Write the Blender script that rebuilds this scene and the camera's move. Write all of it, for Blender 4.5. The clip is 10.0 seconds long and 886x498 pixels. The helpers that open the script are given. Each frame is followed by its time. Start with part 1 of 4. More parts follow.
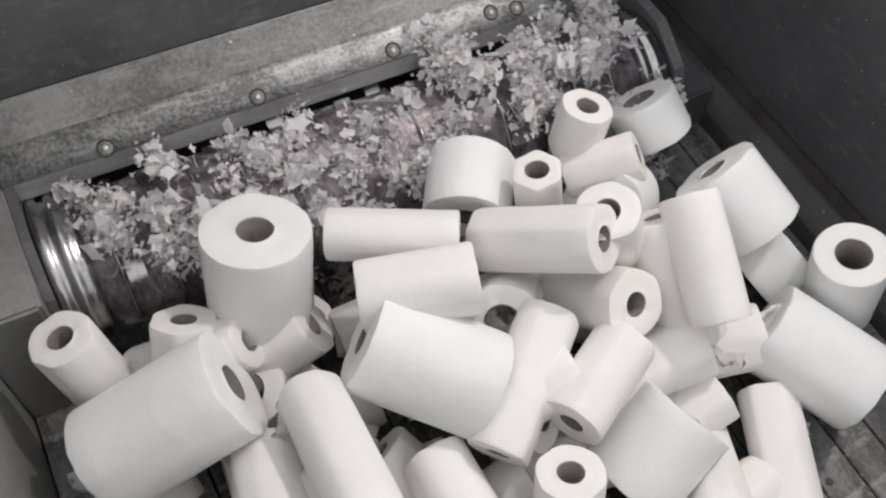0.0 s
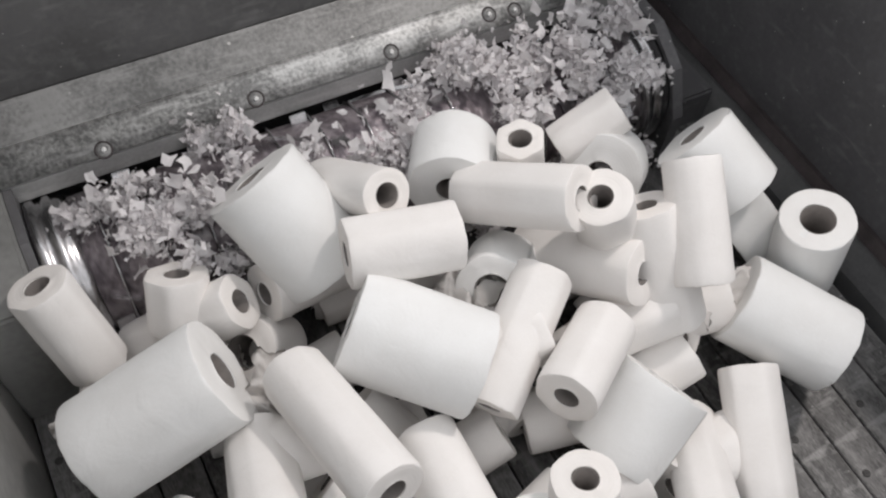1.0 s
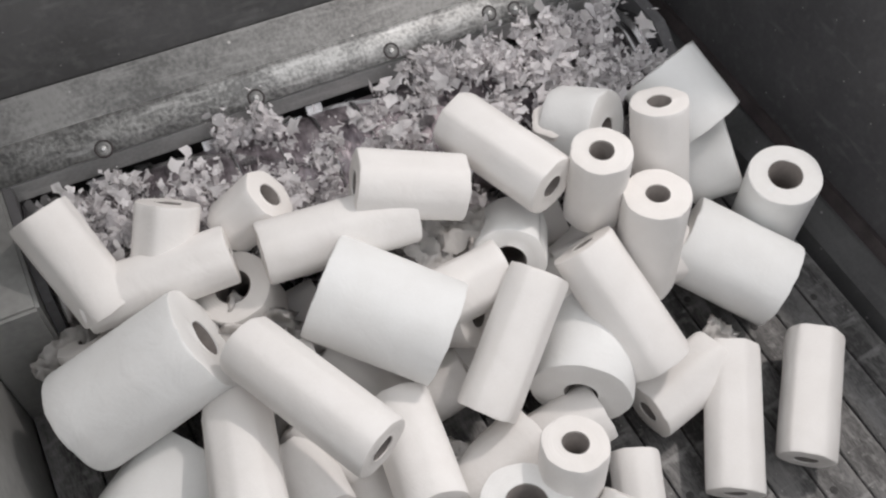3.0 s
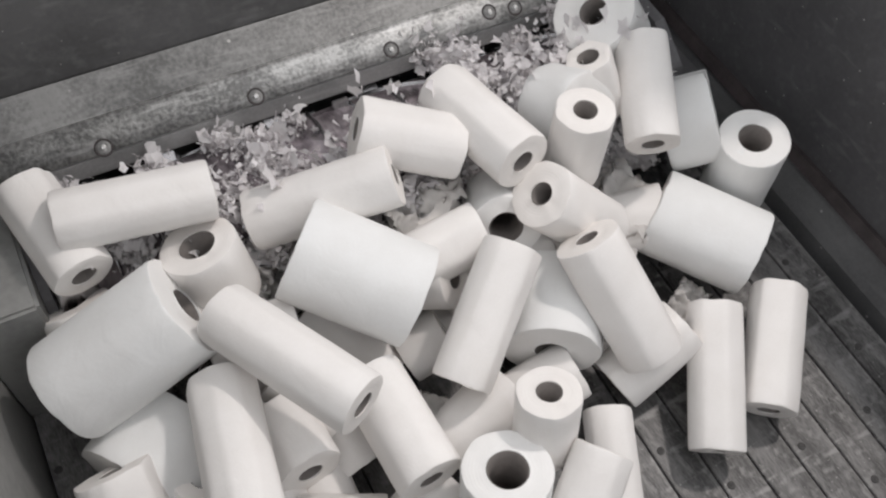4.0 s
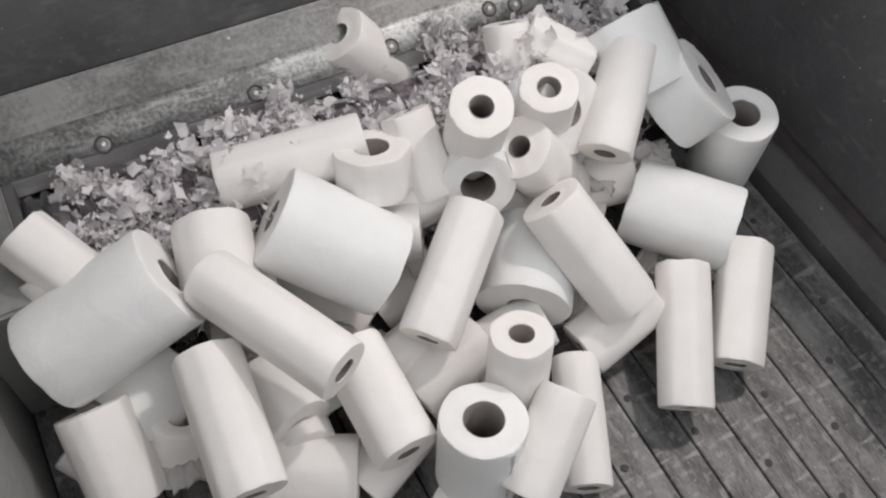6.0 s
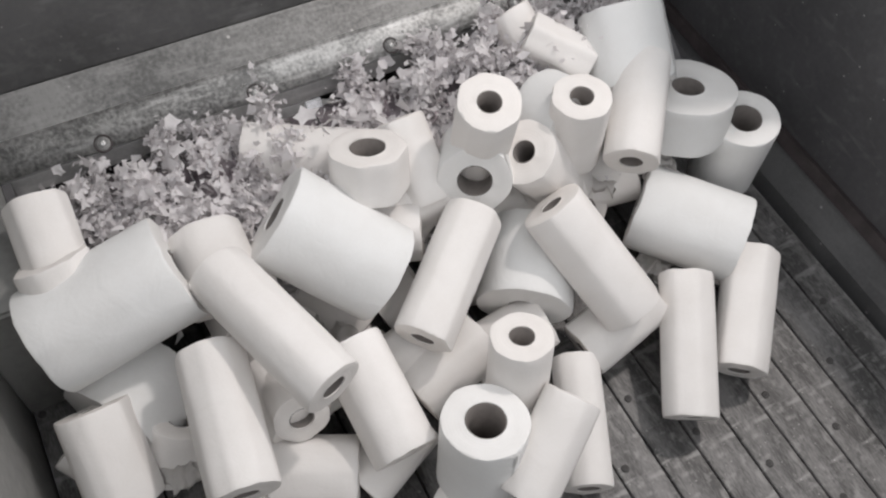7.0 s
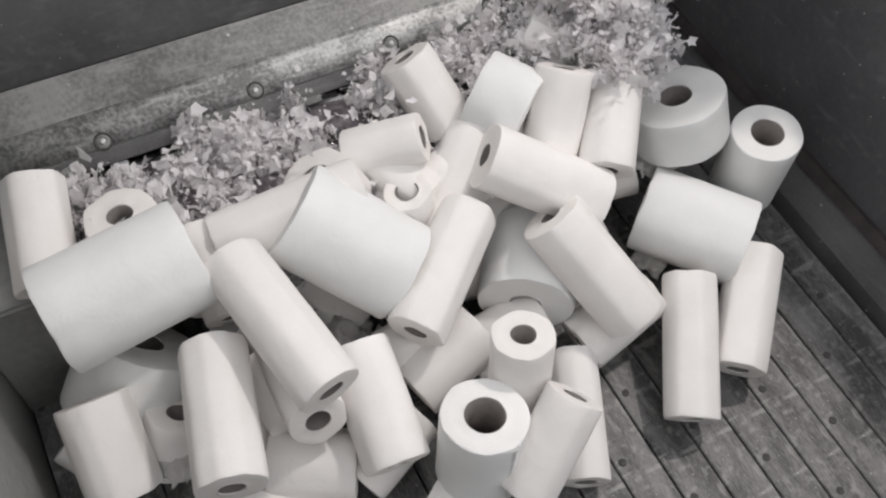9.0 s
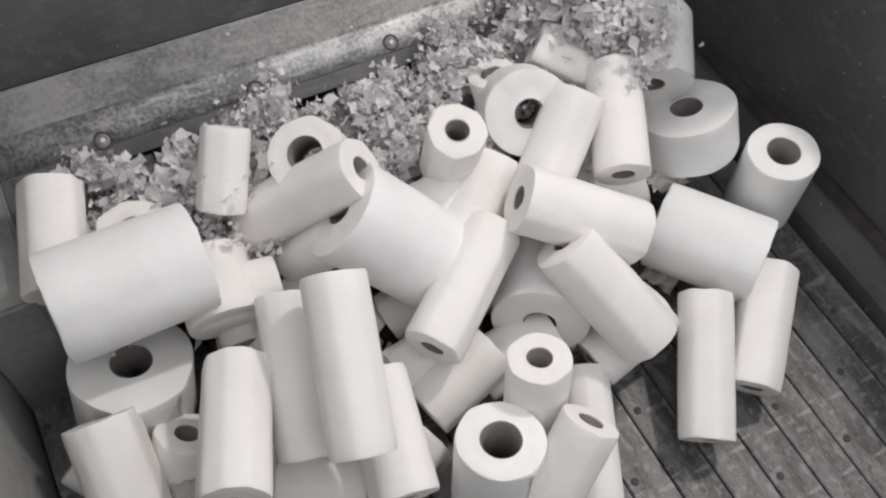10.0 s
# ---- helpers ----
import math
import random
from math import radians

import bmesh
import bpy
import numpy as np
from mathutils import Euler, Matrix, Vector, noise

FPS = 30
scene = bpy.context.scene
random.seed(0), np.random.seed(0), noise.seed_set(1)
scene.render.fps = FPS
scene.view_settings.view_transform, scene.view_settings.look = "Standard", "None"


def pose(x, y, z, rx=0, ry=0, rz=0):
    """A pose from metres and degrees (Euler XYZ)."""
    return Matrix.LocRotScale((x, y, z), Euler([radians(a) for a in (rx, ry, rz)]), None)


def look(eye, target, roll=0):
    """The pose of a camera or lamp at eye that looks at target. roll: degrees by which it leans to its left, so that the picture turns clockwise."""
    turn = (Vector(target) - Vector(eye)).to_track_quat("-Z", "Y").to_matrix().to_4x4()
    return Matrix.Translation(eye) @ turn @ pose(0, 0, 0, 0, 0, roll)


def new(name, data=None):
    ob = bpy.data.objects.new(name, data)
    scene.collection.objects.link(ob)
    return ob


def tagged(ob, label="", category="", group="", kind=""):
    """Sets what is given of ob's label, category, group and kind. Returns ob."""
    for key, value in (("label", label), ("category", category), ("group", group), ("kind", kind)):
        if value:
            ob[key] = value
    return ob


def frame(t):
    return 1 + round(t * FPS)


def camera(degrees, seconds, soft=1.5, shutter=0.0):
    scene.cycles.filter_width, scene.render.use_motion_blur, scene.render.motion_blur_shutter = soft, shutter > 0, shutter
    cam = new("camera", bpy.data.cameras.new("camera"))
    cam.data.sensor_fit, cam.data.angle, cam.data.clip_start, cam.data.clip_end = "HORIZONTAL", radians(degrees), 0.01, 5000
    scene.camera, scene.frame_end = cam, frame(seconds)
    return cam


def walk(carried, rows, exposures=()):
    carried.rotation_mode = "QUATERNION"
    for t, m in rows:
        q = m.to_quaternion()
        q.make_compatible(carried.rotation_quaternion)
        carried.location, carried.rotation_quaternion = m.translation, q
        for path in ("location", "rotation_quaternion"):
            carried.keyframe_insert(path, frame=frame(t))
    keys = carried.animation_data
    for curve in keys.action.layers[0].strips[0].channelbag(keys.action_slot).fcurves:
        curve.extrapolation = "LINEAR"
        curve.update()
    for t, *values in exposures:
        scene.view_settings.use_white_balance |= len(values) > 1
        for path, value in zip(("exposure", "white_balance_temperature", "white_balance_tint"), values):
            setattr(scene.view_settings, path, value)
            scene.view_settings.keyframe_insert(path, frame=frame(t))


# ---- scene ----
cam = camera(52.0, 10.0, soft=2.2, shutter=0.4)
AIM = pose(0, 0, 1.62, 33.156, -3.66, -27.76)
# the camera nods and sways by parts of a degree
SWAY = [(0, -0.000, 0.000), (0.5, 0.089, -0.089), (1, 0.107, -0.107), (1.5, -0.000, -0.107), (2, 0.018, -0.089), (3.5, 0.036, -0.107), (4, -0.036, -0.107), (4.5, -0.178, -0.107), (5, -0.196, -0.107), (5.5, -0.196, -0.107), (7, -0.285, -0.125), (8, -0.303, -0.125), (8.5, -0.410, -0.125), (9, -0.410, -0.125), (9.5, -0.428, -0.125), (10, -0.463, -0.143)]
walk(cam, [(t, AIM @ pose(0, 0, 0, nod, sway, 0)) for t, nod, sway in SWAY])

# ---- light ----
world = bpy.data.worlds.new("hall")
scene.world = world
world.use_nodes = True
world.node_tree.nodes["Background"].inputs[0].default_value = (0.962, 0.965, 0.988, 1)
world.node_tree.nodes["Background"].inputs[1].default_value = 1.02


def lamp(name, eye, target, power, size, colour):
    data = bpy.data.lights.new(name, "AREA")
    data.energy, data.size, data.color, data.shape = power, size, colour, "DISK"
    ob = new(name, data)
    ob.matrix_basis = look(eye, target)
    return ob


lamp("hall_lamp", (2.2, 0.9, 3.4), (0.5, 0.5, 0.2), 43.5, 0.20, (1.0, 0.925, 0.885))


# ---- materials ----
def node_material(name, base, rough, metal=0.0, dark=(0.6, 0.6, 0.6), scale=8.0, fine=120.0, bump=0.15, stretch=(1, 1, 1),
                  spots=None, vary=0.0, dist=0.002, grain=0.35):
    """A surface with stains at one scale, grain at another, and a fine relief."""
    m = bpy.data.materials.new(name)
    m.use_nodes = True
    nt = m.node_tree
    bsdf = nt.nodes["Principled BSDF"]
    link = nt.links.new
    co = nt.nodes.new("ShaderNodeTexCoord")
    mp = nt.nodes.new("ShaderNodeMapping")
    mp.inputs["Scale"].default_value = stretch
    link(co.outputs["Object"], mp.inputs["Vector"])
    if vary:
        # each piece takes its own stretch of the pattern
        piece = nt.nodes.new("ShaderNodeObjectInfo")
        shift = nt.nodes.new("ShaderNodeMath")
        shift.operation = "MULTIPLY"
        shift.inputs[1].default_value = 37.0
        link(piece.outputs["Random"], shift.inputs[0])
        link(shift.outputs[0], mp.inputs["Location"])
    big = nt.nodes.new("ShaderNodeTexNoise")
    big.inputs["Scale"].default_value, big.inputs["Detail"].default_value = scale, 6
    link(mp.outputs[0], big.inputs["Vector"])
    small = nt.nodes.new("ShaderNodeTexNoise")
    small.inputs["Scale"].default_value, small.inputs["Detail"].default_value = fine, 4
    link(mp.outputs[0], small.inputs["Vector"])
    ramp = nt.nodes.new("ShaderNodeValToRGB")
    ramp.color_ramp.elements[0].position, ramp.color_ramp.elements[1].position = 0.34, 0.66
    ramp.color_ramp.elements[0].color = (*[b * d for b, d in zip(base, dark)], 1)
    ramp.color_ramp.elements[1].color = (*base, 1)
    mix = nt.nodes.new("ShaderNodeMath")
    mix.operation = "MULTIPLY_ADD"
    link(small.outputs[0], mix.inputs[0])
    mix.inputs[1].default_value = grain
    off = nt.nodes.new("ShaderNodeMath")
    off.operation = "SUBTRACT"
    link(big.outputs[0], off.inputs[0])
    off.inputs[1].default_value = grain / 2
    link(off.outputs[0], mix.inputs[2])
    link(mix.outputs[0], ramp.inputs[0])
    colour = ramp.outputs[0]
    if vary:
        info = nt.nodes.new("ShaderNodeObjectInfo")
        hsv = nt.nodes.new("ShaderNodeHueSaturation")
        mr = nt.nodes.new("ShaderNodeMapRange")
        mr.inputs["To Min"].default_value, mr.inputs["To Max"].default_value = 1 - vary, 1 + vary
        link(info.outputs["Random"], mr.inputs["Value"])
        link(mr.outputs[0], hsv.inputs["Value"])
        link(colour, hsv.inputs["Color"])
        colour = hsv.outputs[0]
    if spots:
        vor = nt.nodes.new("ShaderNodeTexVoronoi")
        vor.inputs["Scale"].default_value = spots[0]
        link(co.outputs["Object"], vor.inputs["Vector"])
        edge = nt.nodes.new("ShaderNodeValToRGB")
        edge.color_ramp.elements[0].position, edge.color_ramp.elements[1].position = spots[1], spots[1] + 0.05
        edge.color_ramp.elements[0].color, edge.color_ramp.elements[1].color = (1, 1, 1, 1), (0, 0, 0, 1)
        link(vor.outputs["Distance"], edge.inputs[0])
        blend = nt.nodes.new("ShaderNodeMix")
        blend.data_type = "RGBA"
        link(edge.outputs[0], blend.inputs["Factor"])
        link(colour, blend.inputs["A"])
        blend.inputs["B"].default_value = (*spots[2], 1)
        colour = blend.outputs["Result"]
    link(colour, bsdf.inputs["Base Color"])
    rr = nt.nodes.new("ShaderNodeMapRange")
    rr.inputs["To Min"].default_value, rr.inputs["To Max"].default_value = max(0.05, rough - 0.12), min(1, rough + 0.12)
    link(big.outputs[0], rr.inputs["Value"])
    link(rr.outputs[0], bsdf.inputs["Roughness"])
    bsdf.inputs["Metallic"].default_value = metal
    bp = nt.nodes.new("ShaderNodeBump")
    bp.inputs["Strength"].default_value, bp.inputs["Distance"].default_value = bump, dist
    link(small.outputs[0], bp.inputs["Height"])
    link(bp.outputs[0], bsdf.inputs["Normal"])
    return m


def paper_material(name, base, rings=False):
    m = node_material(name, base, 0.9, 0.0, (0.955, 0.95, 0.945), 14, 260, 0.14, vary=0.04, dist=0.0015)
    nt = m.node_tree
    bsdf = nt.nodes["Principled BSDF"]
    bsdf.inputs["Specular IOR Level"].default_value = 0.15
    # soft dents and creases under the fine embossing
    co = nt.nodes.new("ShaderNodeTexCoord")
    dents = nt.nodes.new("ShaderNodeTexNoise")
    dents.inputs["Scale"].default_value, dents.inputs["Detail"].default_value, dents.inputs["Distortion"].default_value = 15, 3, 0.8
    nt.links.new(co.outputs["Object"], dents.inputs["Vector"])
    soft = nt.nodes.new("ShaderNodeBump")
    soft.inputs["Strength"].default_value, soft.inputs["Distance"].default_value = 0.35, 0.006
    nt.links.new(dents.outputs[0], soft.inputs["Height"])
    fine = bsdf.inputs["Normal"].links[0].from_node
    nt.links.new(soft.outputs[0], fine.inputs["Normal"])
    if rings:
        co = nt.nodes.new("ShaderNodeTexCoord")
        wave = nt.nodes.new("ShaderNodeTexWave")
        wave.wave_type, wave.rings_direction = "RINGS", "Z"
        wave.inputs["Scale"].default_value, wave.inputs["Distortion"].default_value = 55, 4.0
        nt.links.new(co.outputs["Object"], wave.inputs["Vector"])
        bp = nt.nodes.new("ShaderNodeBump")
        bp.inputs["Strength"].default_value, bp.inputs["Distance"].default_value = 0.07, 0.0015
        nt.links.new(wave.outputs["Fac"], bp.inputs["Height"])
        nt.links.new(bp.outputs[0], bsdf.inputs["Normal"])
    return m


def scuffed(m, light, stretch, cut, specks):
    """Long rubbed scratches, blotches of dust and small paper specks over a metal surface."""
    nt = m.node_tree
    link = nt.links.new
    bsdf = nt.nodes["Principled BSDF"]
    colour = bsdf.inputs["Base Color"].links[0].from_socket
    co = nt.nodes.new("ShaderNodeTexCoord")

    def layer(colour, mask, tint):
        blend = nt.nodes.new("ShaderNodeMix")
        blend.data_type = "RGBA"
        link(mask, blend.inputs["Factor"])
        link(colour, blend.inputs["A"])
        blend.inputs["B"].default_value = (*tint, 1)
        return blend.outputs["Result"]

    def noise(stretch, turn, scale, low, high, most):
        mp = nt.nodes.new("ShaderNodeMapping")
        mp.inputs["Scale"].default_value = stretch
        mp.inputs["Rotation"].default_value = turn
        link(co.outputs["Object"], mp.inputs["Vector"])
        n = nt.nodes.new("ShaderNodeTexNoise")
        n.inputs["Scale"].default_value, n.inputs["Detail"].default_value = scale, 5
        link(mp.outputs[0], n.inputs["Vector"])
        r = nt.nodes.new("ShaderNodeMapRange")
        r.inputs["From Min"].default_value, r.inputs["From Max"].default_value = low, high
        r.inputs["To Max"].default_value = most
        link(n.outputs[0], r.inputs["Value"])
        return r.outputs[0]

    colour = layer(colour, noise(stretch, (0, 0, 0), 6, cut, cut + 0.12, 0.55), light)
    colour = layer(colour, noise(stretch, (0.2, 0.15, 0.35), 5, cut + 0.03, cut + 0.12, 0.5), light)
    colour = layer(colour, noise((1, 1, 1), (0, 0, 0), 38, 0.56, 0.72, 0.35), light)
    vor = nt.nodes.new("ShaderNodeTexVoronoi")
    vor.inputs["Scale"].default_value = specks
    link(co.outputs["Object"], vor.inputs["Vector"])
    dot = nt.nodes.new("ShaderNodeMapRange")
    dot.inputs["From Min"].default_value, dot.inputs["From Max"].default_value = 0.075, 0.04
    dot.inputs["To Max"].default_value = 0.8
    link(vor.outputs["Distance"], dot.inputs["Value"])
    colour = layer(colour, dot.outputs[0], (0.5, 0.49, 0.48))
    link(colour, bsdf.inputs["Base Color"])


PAPER = paper_material("tissue_paper", (0.855, 0.832, 0.812))
PAPER_END = paper_material("tissue_end", (0.845, 0.815, 0.788), True)
COOL_PAPER = paper_material("bleached_tissue_paper", (0.835, 0.838, 0.832))
COOL_END = paper_material("bleached_tissue_end", (0.835, 0.828, 0.815), True)
CARD = node_material("cardboard_core", (0.21, 0.19, 0.178), 0.9, 0, (0.75, 0.75, 0.75), 20, 150, 0.2)
SCRAP = node_material("torn_paper", (0.88, 0.86, 0.862), 0.9, 0, (0.93, 0.92, 0.93), 20, 200, 0.3, vary=0.05)

def let_light_through(m, share):
    """Thin paper: part of the light that meets it comes out on the far side."""
    nt = m.node_tree
    bsdf = nt.nodes["Principled BSDF"]
    thin = nt.nodes.new("ShaderNodeBsdfTranslucent")
    nt.links.new(bsdf.inputs["Base Color"].links[0].from_socket, thin.inputs["Color"])
    mix = nt.nodes.new("ShaderNodeMixShader")
    mix.inputs["Fac"].default_value = share
    nt.links.new(bsdf.outputs[0], mix.inputs[1])
    nt.links.new(thin.outputs[0], mix.inputs[2])
    nt.links.new(mix.outputs[0], nt.nodes["Material Output"].inputs["Surface"])


let_light_through(SCRAP, 0.32)
# the bent beam sheet gets a lit and a shaded tone of one steel
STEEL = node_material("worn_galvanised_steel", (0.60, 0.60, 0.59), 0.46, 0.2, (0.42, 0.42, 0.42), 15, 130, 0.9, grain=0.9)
LIP = node_material("grey_lip_steel", (0.56, 0.56, 0.55), 0.5, 0.2, (0.7, 0.7, 0.7), 9, 140, 0.2)
DIM_STEEL = node_material("dimmed_galvanised_steel", (0.25, 0.25, 0.246), 0.5, 0.35, (0.45, 0.45, 0.45), 6, 130, 0.35, grain=0.6)
PLATE = node_material("dull_dark_steel", (0.16, 0.16, 0.161), 0.55, 0.4, (0.7, 0.7, 0.7), 5, 90, 0.15)
BLACK = node_material("black_painted_steel", (0.135, 0.133, 0.138), 0.55, 0.1, (0.7, 0.7, 0.7), 4, 80, 0.12)
WALL = node_material("scuffed_grey_wall", (0.37, 0.37, 0.36), 0.5, 0.3, (0.6, 0.6, 0.6), 3, 60, 0.15)
CURB = node_material("grey_painted_steel", (0.20, 0.20, 0.203), 0.5, 0.3, (0.7, 0.7, 0.7), 7, 120, 0.15)
PLANK = node_material("scuffed_floor_steel", (0.218, 0.213, 0.211), 0.5, 0.3, (0.32, 0.32, 0.32), 9, 110, 0.6,
                      stretch=(2.8, 0.7, 1), vary=0.16, grain=0.55)
NAIL = node_material("dark_bolt_head", (0.085, 0.082, 0.08), 0.75, 0.1, (0.7, 0.7, 0.7), 60, 300, 0.2)
BOLT = node_material("bare_bolt_steel", (0.8, 0.8, 0.79), 0.25, 0.3, (0.7, 0.7, 0.7), 60, 300, 0.1)
CHROME = node_material("bare_bright_steel", (0.55, 0.54, 0.55), 0.22, 1.0, (0.6, 0.6, 0.6), 25, 200, 0.2)
ROTOR = node_material("oily_rotor_steel", (0.42, 0.375, 0.395), 0.34, 0.55, (0.4, 0.38, 0.4), 24, 90, 0.8, grain=0.9, dist=0.006)
BEAD = node_material("dark_red_primer", (0.075, 0.062, 0.063), 0.6, 0.1, (0.6, 0.6, 0.6), 20, 90, 0.2)
CONCRETE = node_material("hall_concrete", (0.30, 0.29, 0.28), 0.85, 0, (0.7, 0.7, 0.7), 2, 40, 0.2)
scuffed(PLANK, (0.33, 0.325, 0.32), (6, 1.8, 4), 0.58, 34)
scuffed(PLANK, (0.36, 0.355, 0.35), (1.5, 8, 4), 0.60, 60)
scuffed(PLATE, (0.25, 0.25, 0.25), (1.2, 6, 6), 0.60, 45)
scuffed(BLACK, (0.20, 0.197, 0.203), (5, 1.2, 7), 0.64, 30)
scuffed(DIM_STEEL, (0.30, 0.30, 0.295), (1.0, 9, 9), 0.58, 20)
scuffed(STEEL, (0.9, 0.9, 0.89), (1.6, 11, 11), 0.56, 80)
scuffed(LIP, (0.6, 0.6, 0.59), (1.0, 6, 6), 0.58, 40)
scuffed(CURB, (0.21, 0.21, 0.21), (9, 1.0, 6), 0.58, 20)


# ---- mesh helpers ----
def part(name, bm, material, parent=None, label=""):
    """Links a bmesh as one mesh object under a thing."""
    me = bpy.data.meshes.new(name)
    bmesh.ops.recalc_face_normals(bm, faces=bm.faces)
    bm.to_mesh(me)
    bm.free()
    for mat in (material if isinstance(material, (list, tuple)) else [material]):
        me.materials.append(mat)
    ob = new(name, me)
    if parent:
        ob.parent = parent
    return tagged(ob, label)


def box(x0, x1, y0, y1, z0, z1, bevel=0.0, bm=None):
    bm = bm or bmesh.new()
    made = bmesh.ops.create_cube(bm, size=1, matrix=Matrix.Translation(((x0 + x1) / 2, (y0 + y1) / 2, (z0 + z1) / 2))
                                 @ Matrix.Diagonal((x1 - x0, y1 - y0, z1 - z0, 1)))
    if bevel:
        edges = {e for v in made["verts"] for e in v.link_edges}
        bmesh.ops.bevel(bm, geom=list(edges), offset=bevel, segments=2, affect="EDGES")
    return bm


def prism(outline, a, b, axis="x"):
    """An outline in two axes, pushed along the third from a to b."""
    bm = bmesh.new()
    def spot(u, v, w):
        return (w, u, v) if axis == "x" else (u, w, v)
    ends = [[bm.verts.new(spot(u, v, w)) for u, v in outline] for w in (a, b)]
    bm.faces.new(ends[0]), bm.faces.new(ends[1][::-1])
    for i in range(len(outline)):
        j = (i + 1) % len(outline)
        bm.faces.new((ends[0][i], ends[0][j], ends[1][j], ends[1][i]))
    return bm


def lathe(profile, n=48, axis="z", wobble=None):
    """Turns a closed profile of (radius, height) about an axis."""
    bm = bmesh.new()
    rings = []
    for k in range(n):
        a = 2 * math.pi * k / n
        row = []
        for i, (r, h) in enumerate(profile):
            s = wobble(a, r, h) if wobble else 1.0
            x, y = r * s * math.cos(a), r * s * math.sin(a)
            row.append(bm.verts.new((x, y, h) if axis == "z" else (h, x, y)))
        rings.append(row)
    m = len(profile)
    for k in range(n):
        for i in range(m):
            j, l = (i + 1) % m, (k + 1) % n
            f = bm.faces.new((rings[k][i], rings[l][i], rings[l][j], rings[k][j]))
            f.smooth = True
    return bm


def empty(name, m=None):
    ob = new(name)
    ob.empty_display_size = 0.05
    if m:
        ob.matrix_basis = m
    return ob


# ---- the shredder's hopper ----
def structure(name, bm, material, label, category):
    return tagged(part(name, bm, material), label, category, kind="structure")


structure("wall_left", box(-0.335, -0.275, -1.6, 1.5, -0.25, 1.15, 0.004), WALL, "scuffed grey steel side wall of the hopper", "wall")
# the raised rear top, out of view, is added to shade the far rolls
structure("wall_right", prism([(-1.6, -0.25), (1.5, -0.25), (1.5, 1.5), (0.82, 1.5), (0.74, 0.78), (-1.6, 0.78)], 1.392, 1.45), BLACK, "black painted steel side wall of the hopper, unseen rear top raised to shade rolls", "wall")
structure("wall_front", box(-0.275, 1.412, -1.6, -1.54, -0.25, 1.1, 0.004), CURB, "grey steel rear wall of the hopper", "wall")
structure("wall_back", box(-0.275, 1.412, 1.40, 1.46, -0.25, 0.40, 0.004), BLACK, "dark steel wall behind the rotor", "wall")
structure("trim_jamb", box(-0.274, -0.16, 0.885, 1.40, -0.19, 0.329, 0.006), WALL, "grey steel jamb beside the rotor's end", "jamb")
structure("trim_cover", box(-0.274, -0.16, 1.14, 1.40, 0.331, 1.0, 0.006), PLATE, "dark steel cover over the jamb", "cover")
structure("hall_floor", box(-6, 7, -6, 7, -0.40, -0.30), CONCRETE, "worn grey concrete floor of the hall", "floor")
structure("pit_floor", box(-0.275, 1.412, -1.54, 1.40, -0.24, -0.20), BLACK, "black steel floor under the slats", "floor")
structure("trim_curb", prism([(1.3915, -0.20), (1.3915, 0.092), (1.381, 0.100), (1.373, 0.096), (1.367, 0.078), (1.342, 0.012), (1.338, -0.20)],
                             -1.54, 1.40, "y"), CURB, "sloped grey steel kerb along the side wall", "kerb")
structure("trim_bead", prism([(1.364, 0.092), (1.374, 0.118), (1.3912, 0.110), (1.3912, 0.098), (1.378, 0.092)], -1.54, 1.40, "y"),
          BEAD, "raised steel bead on the kerb", "trim")


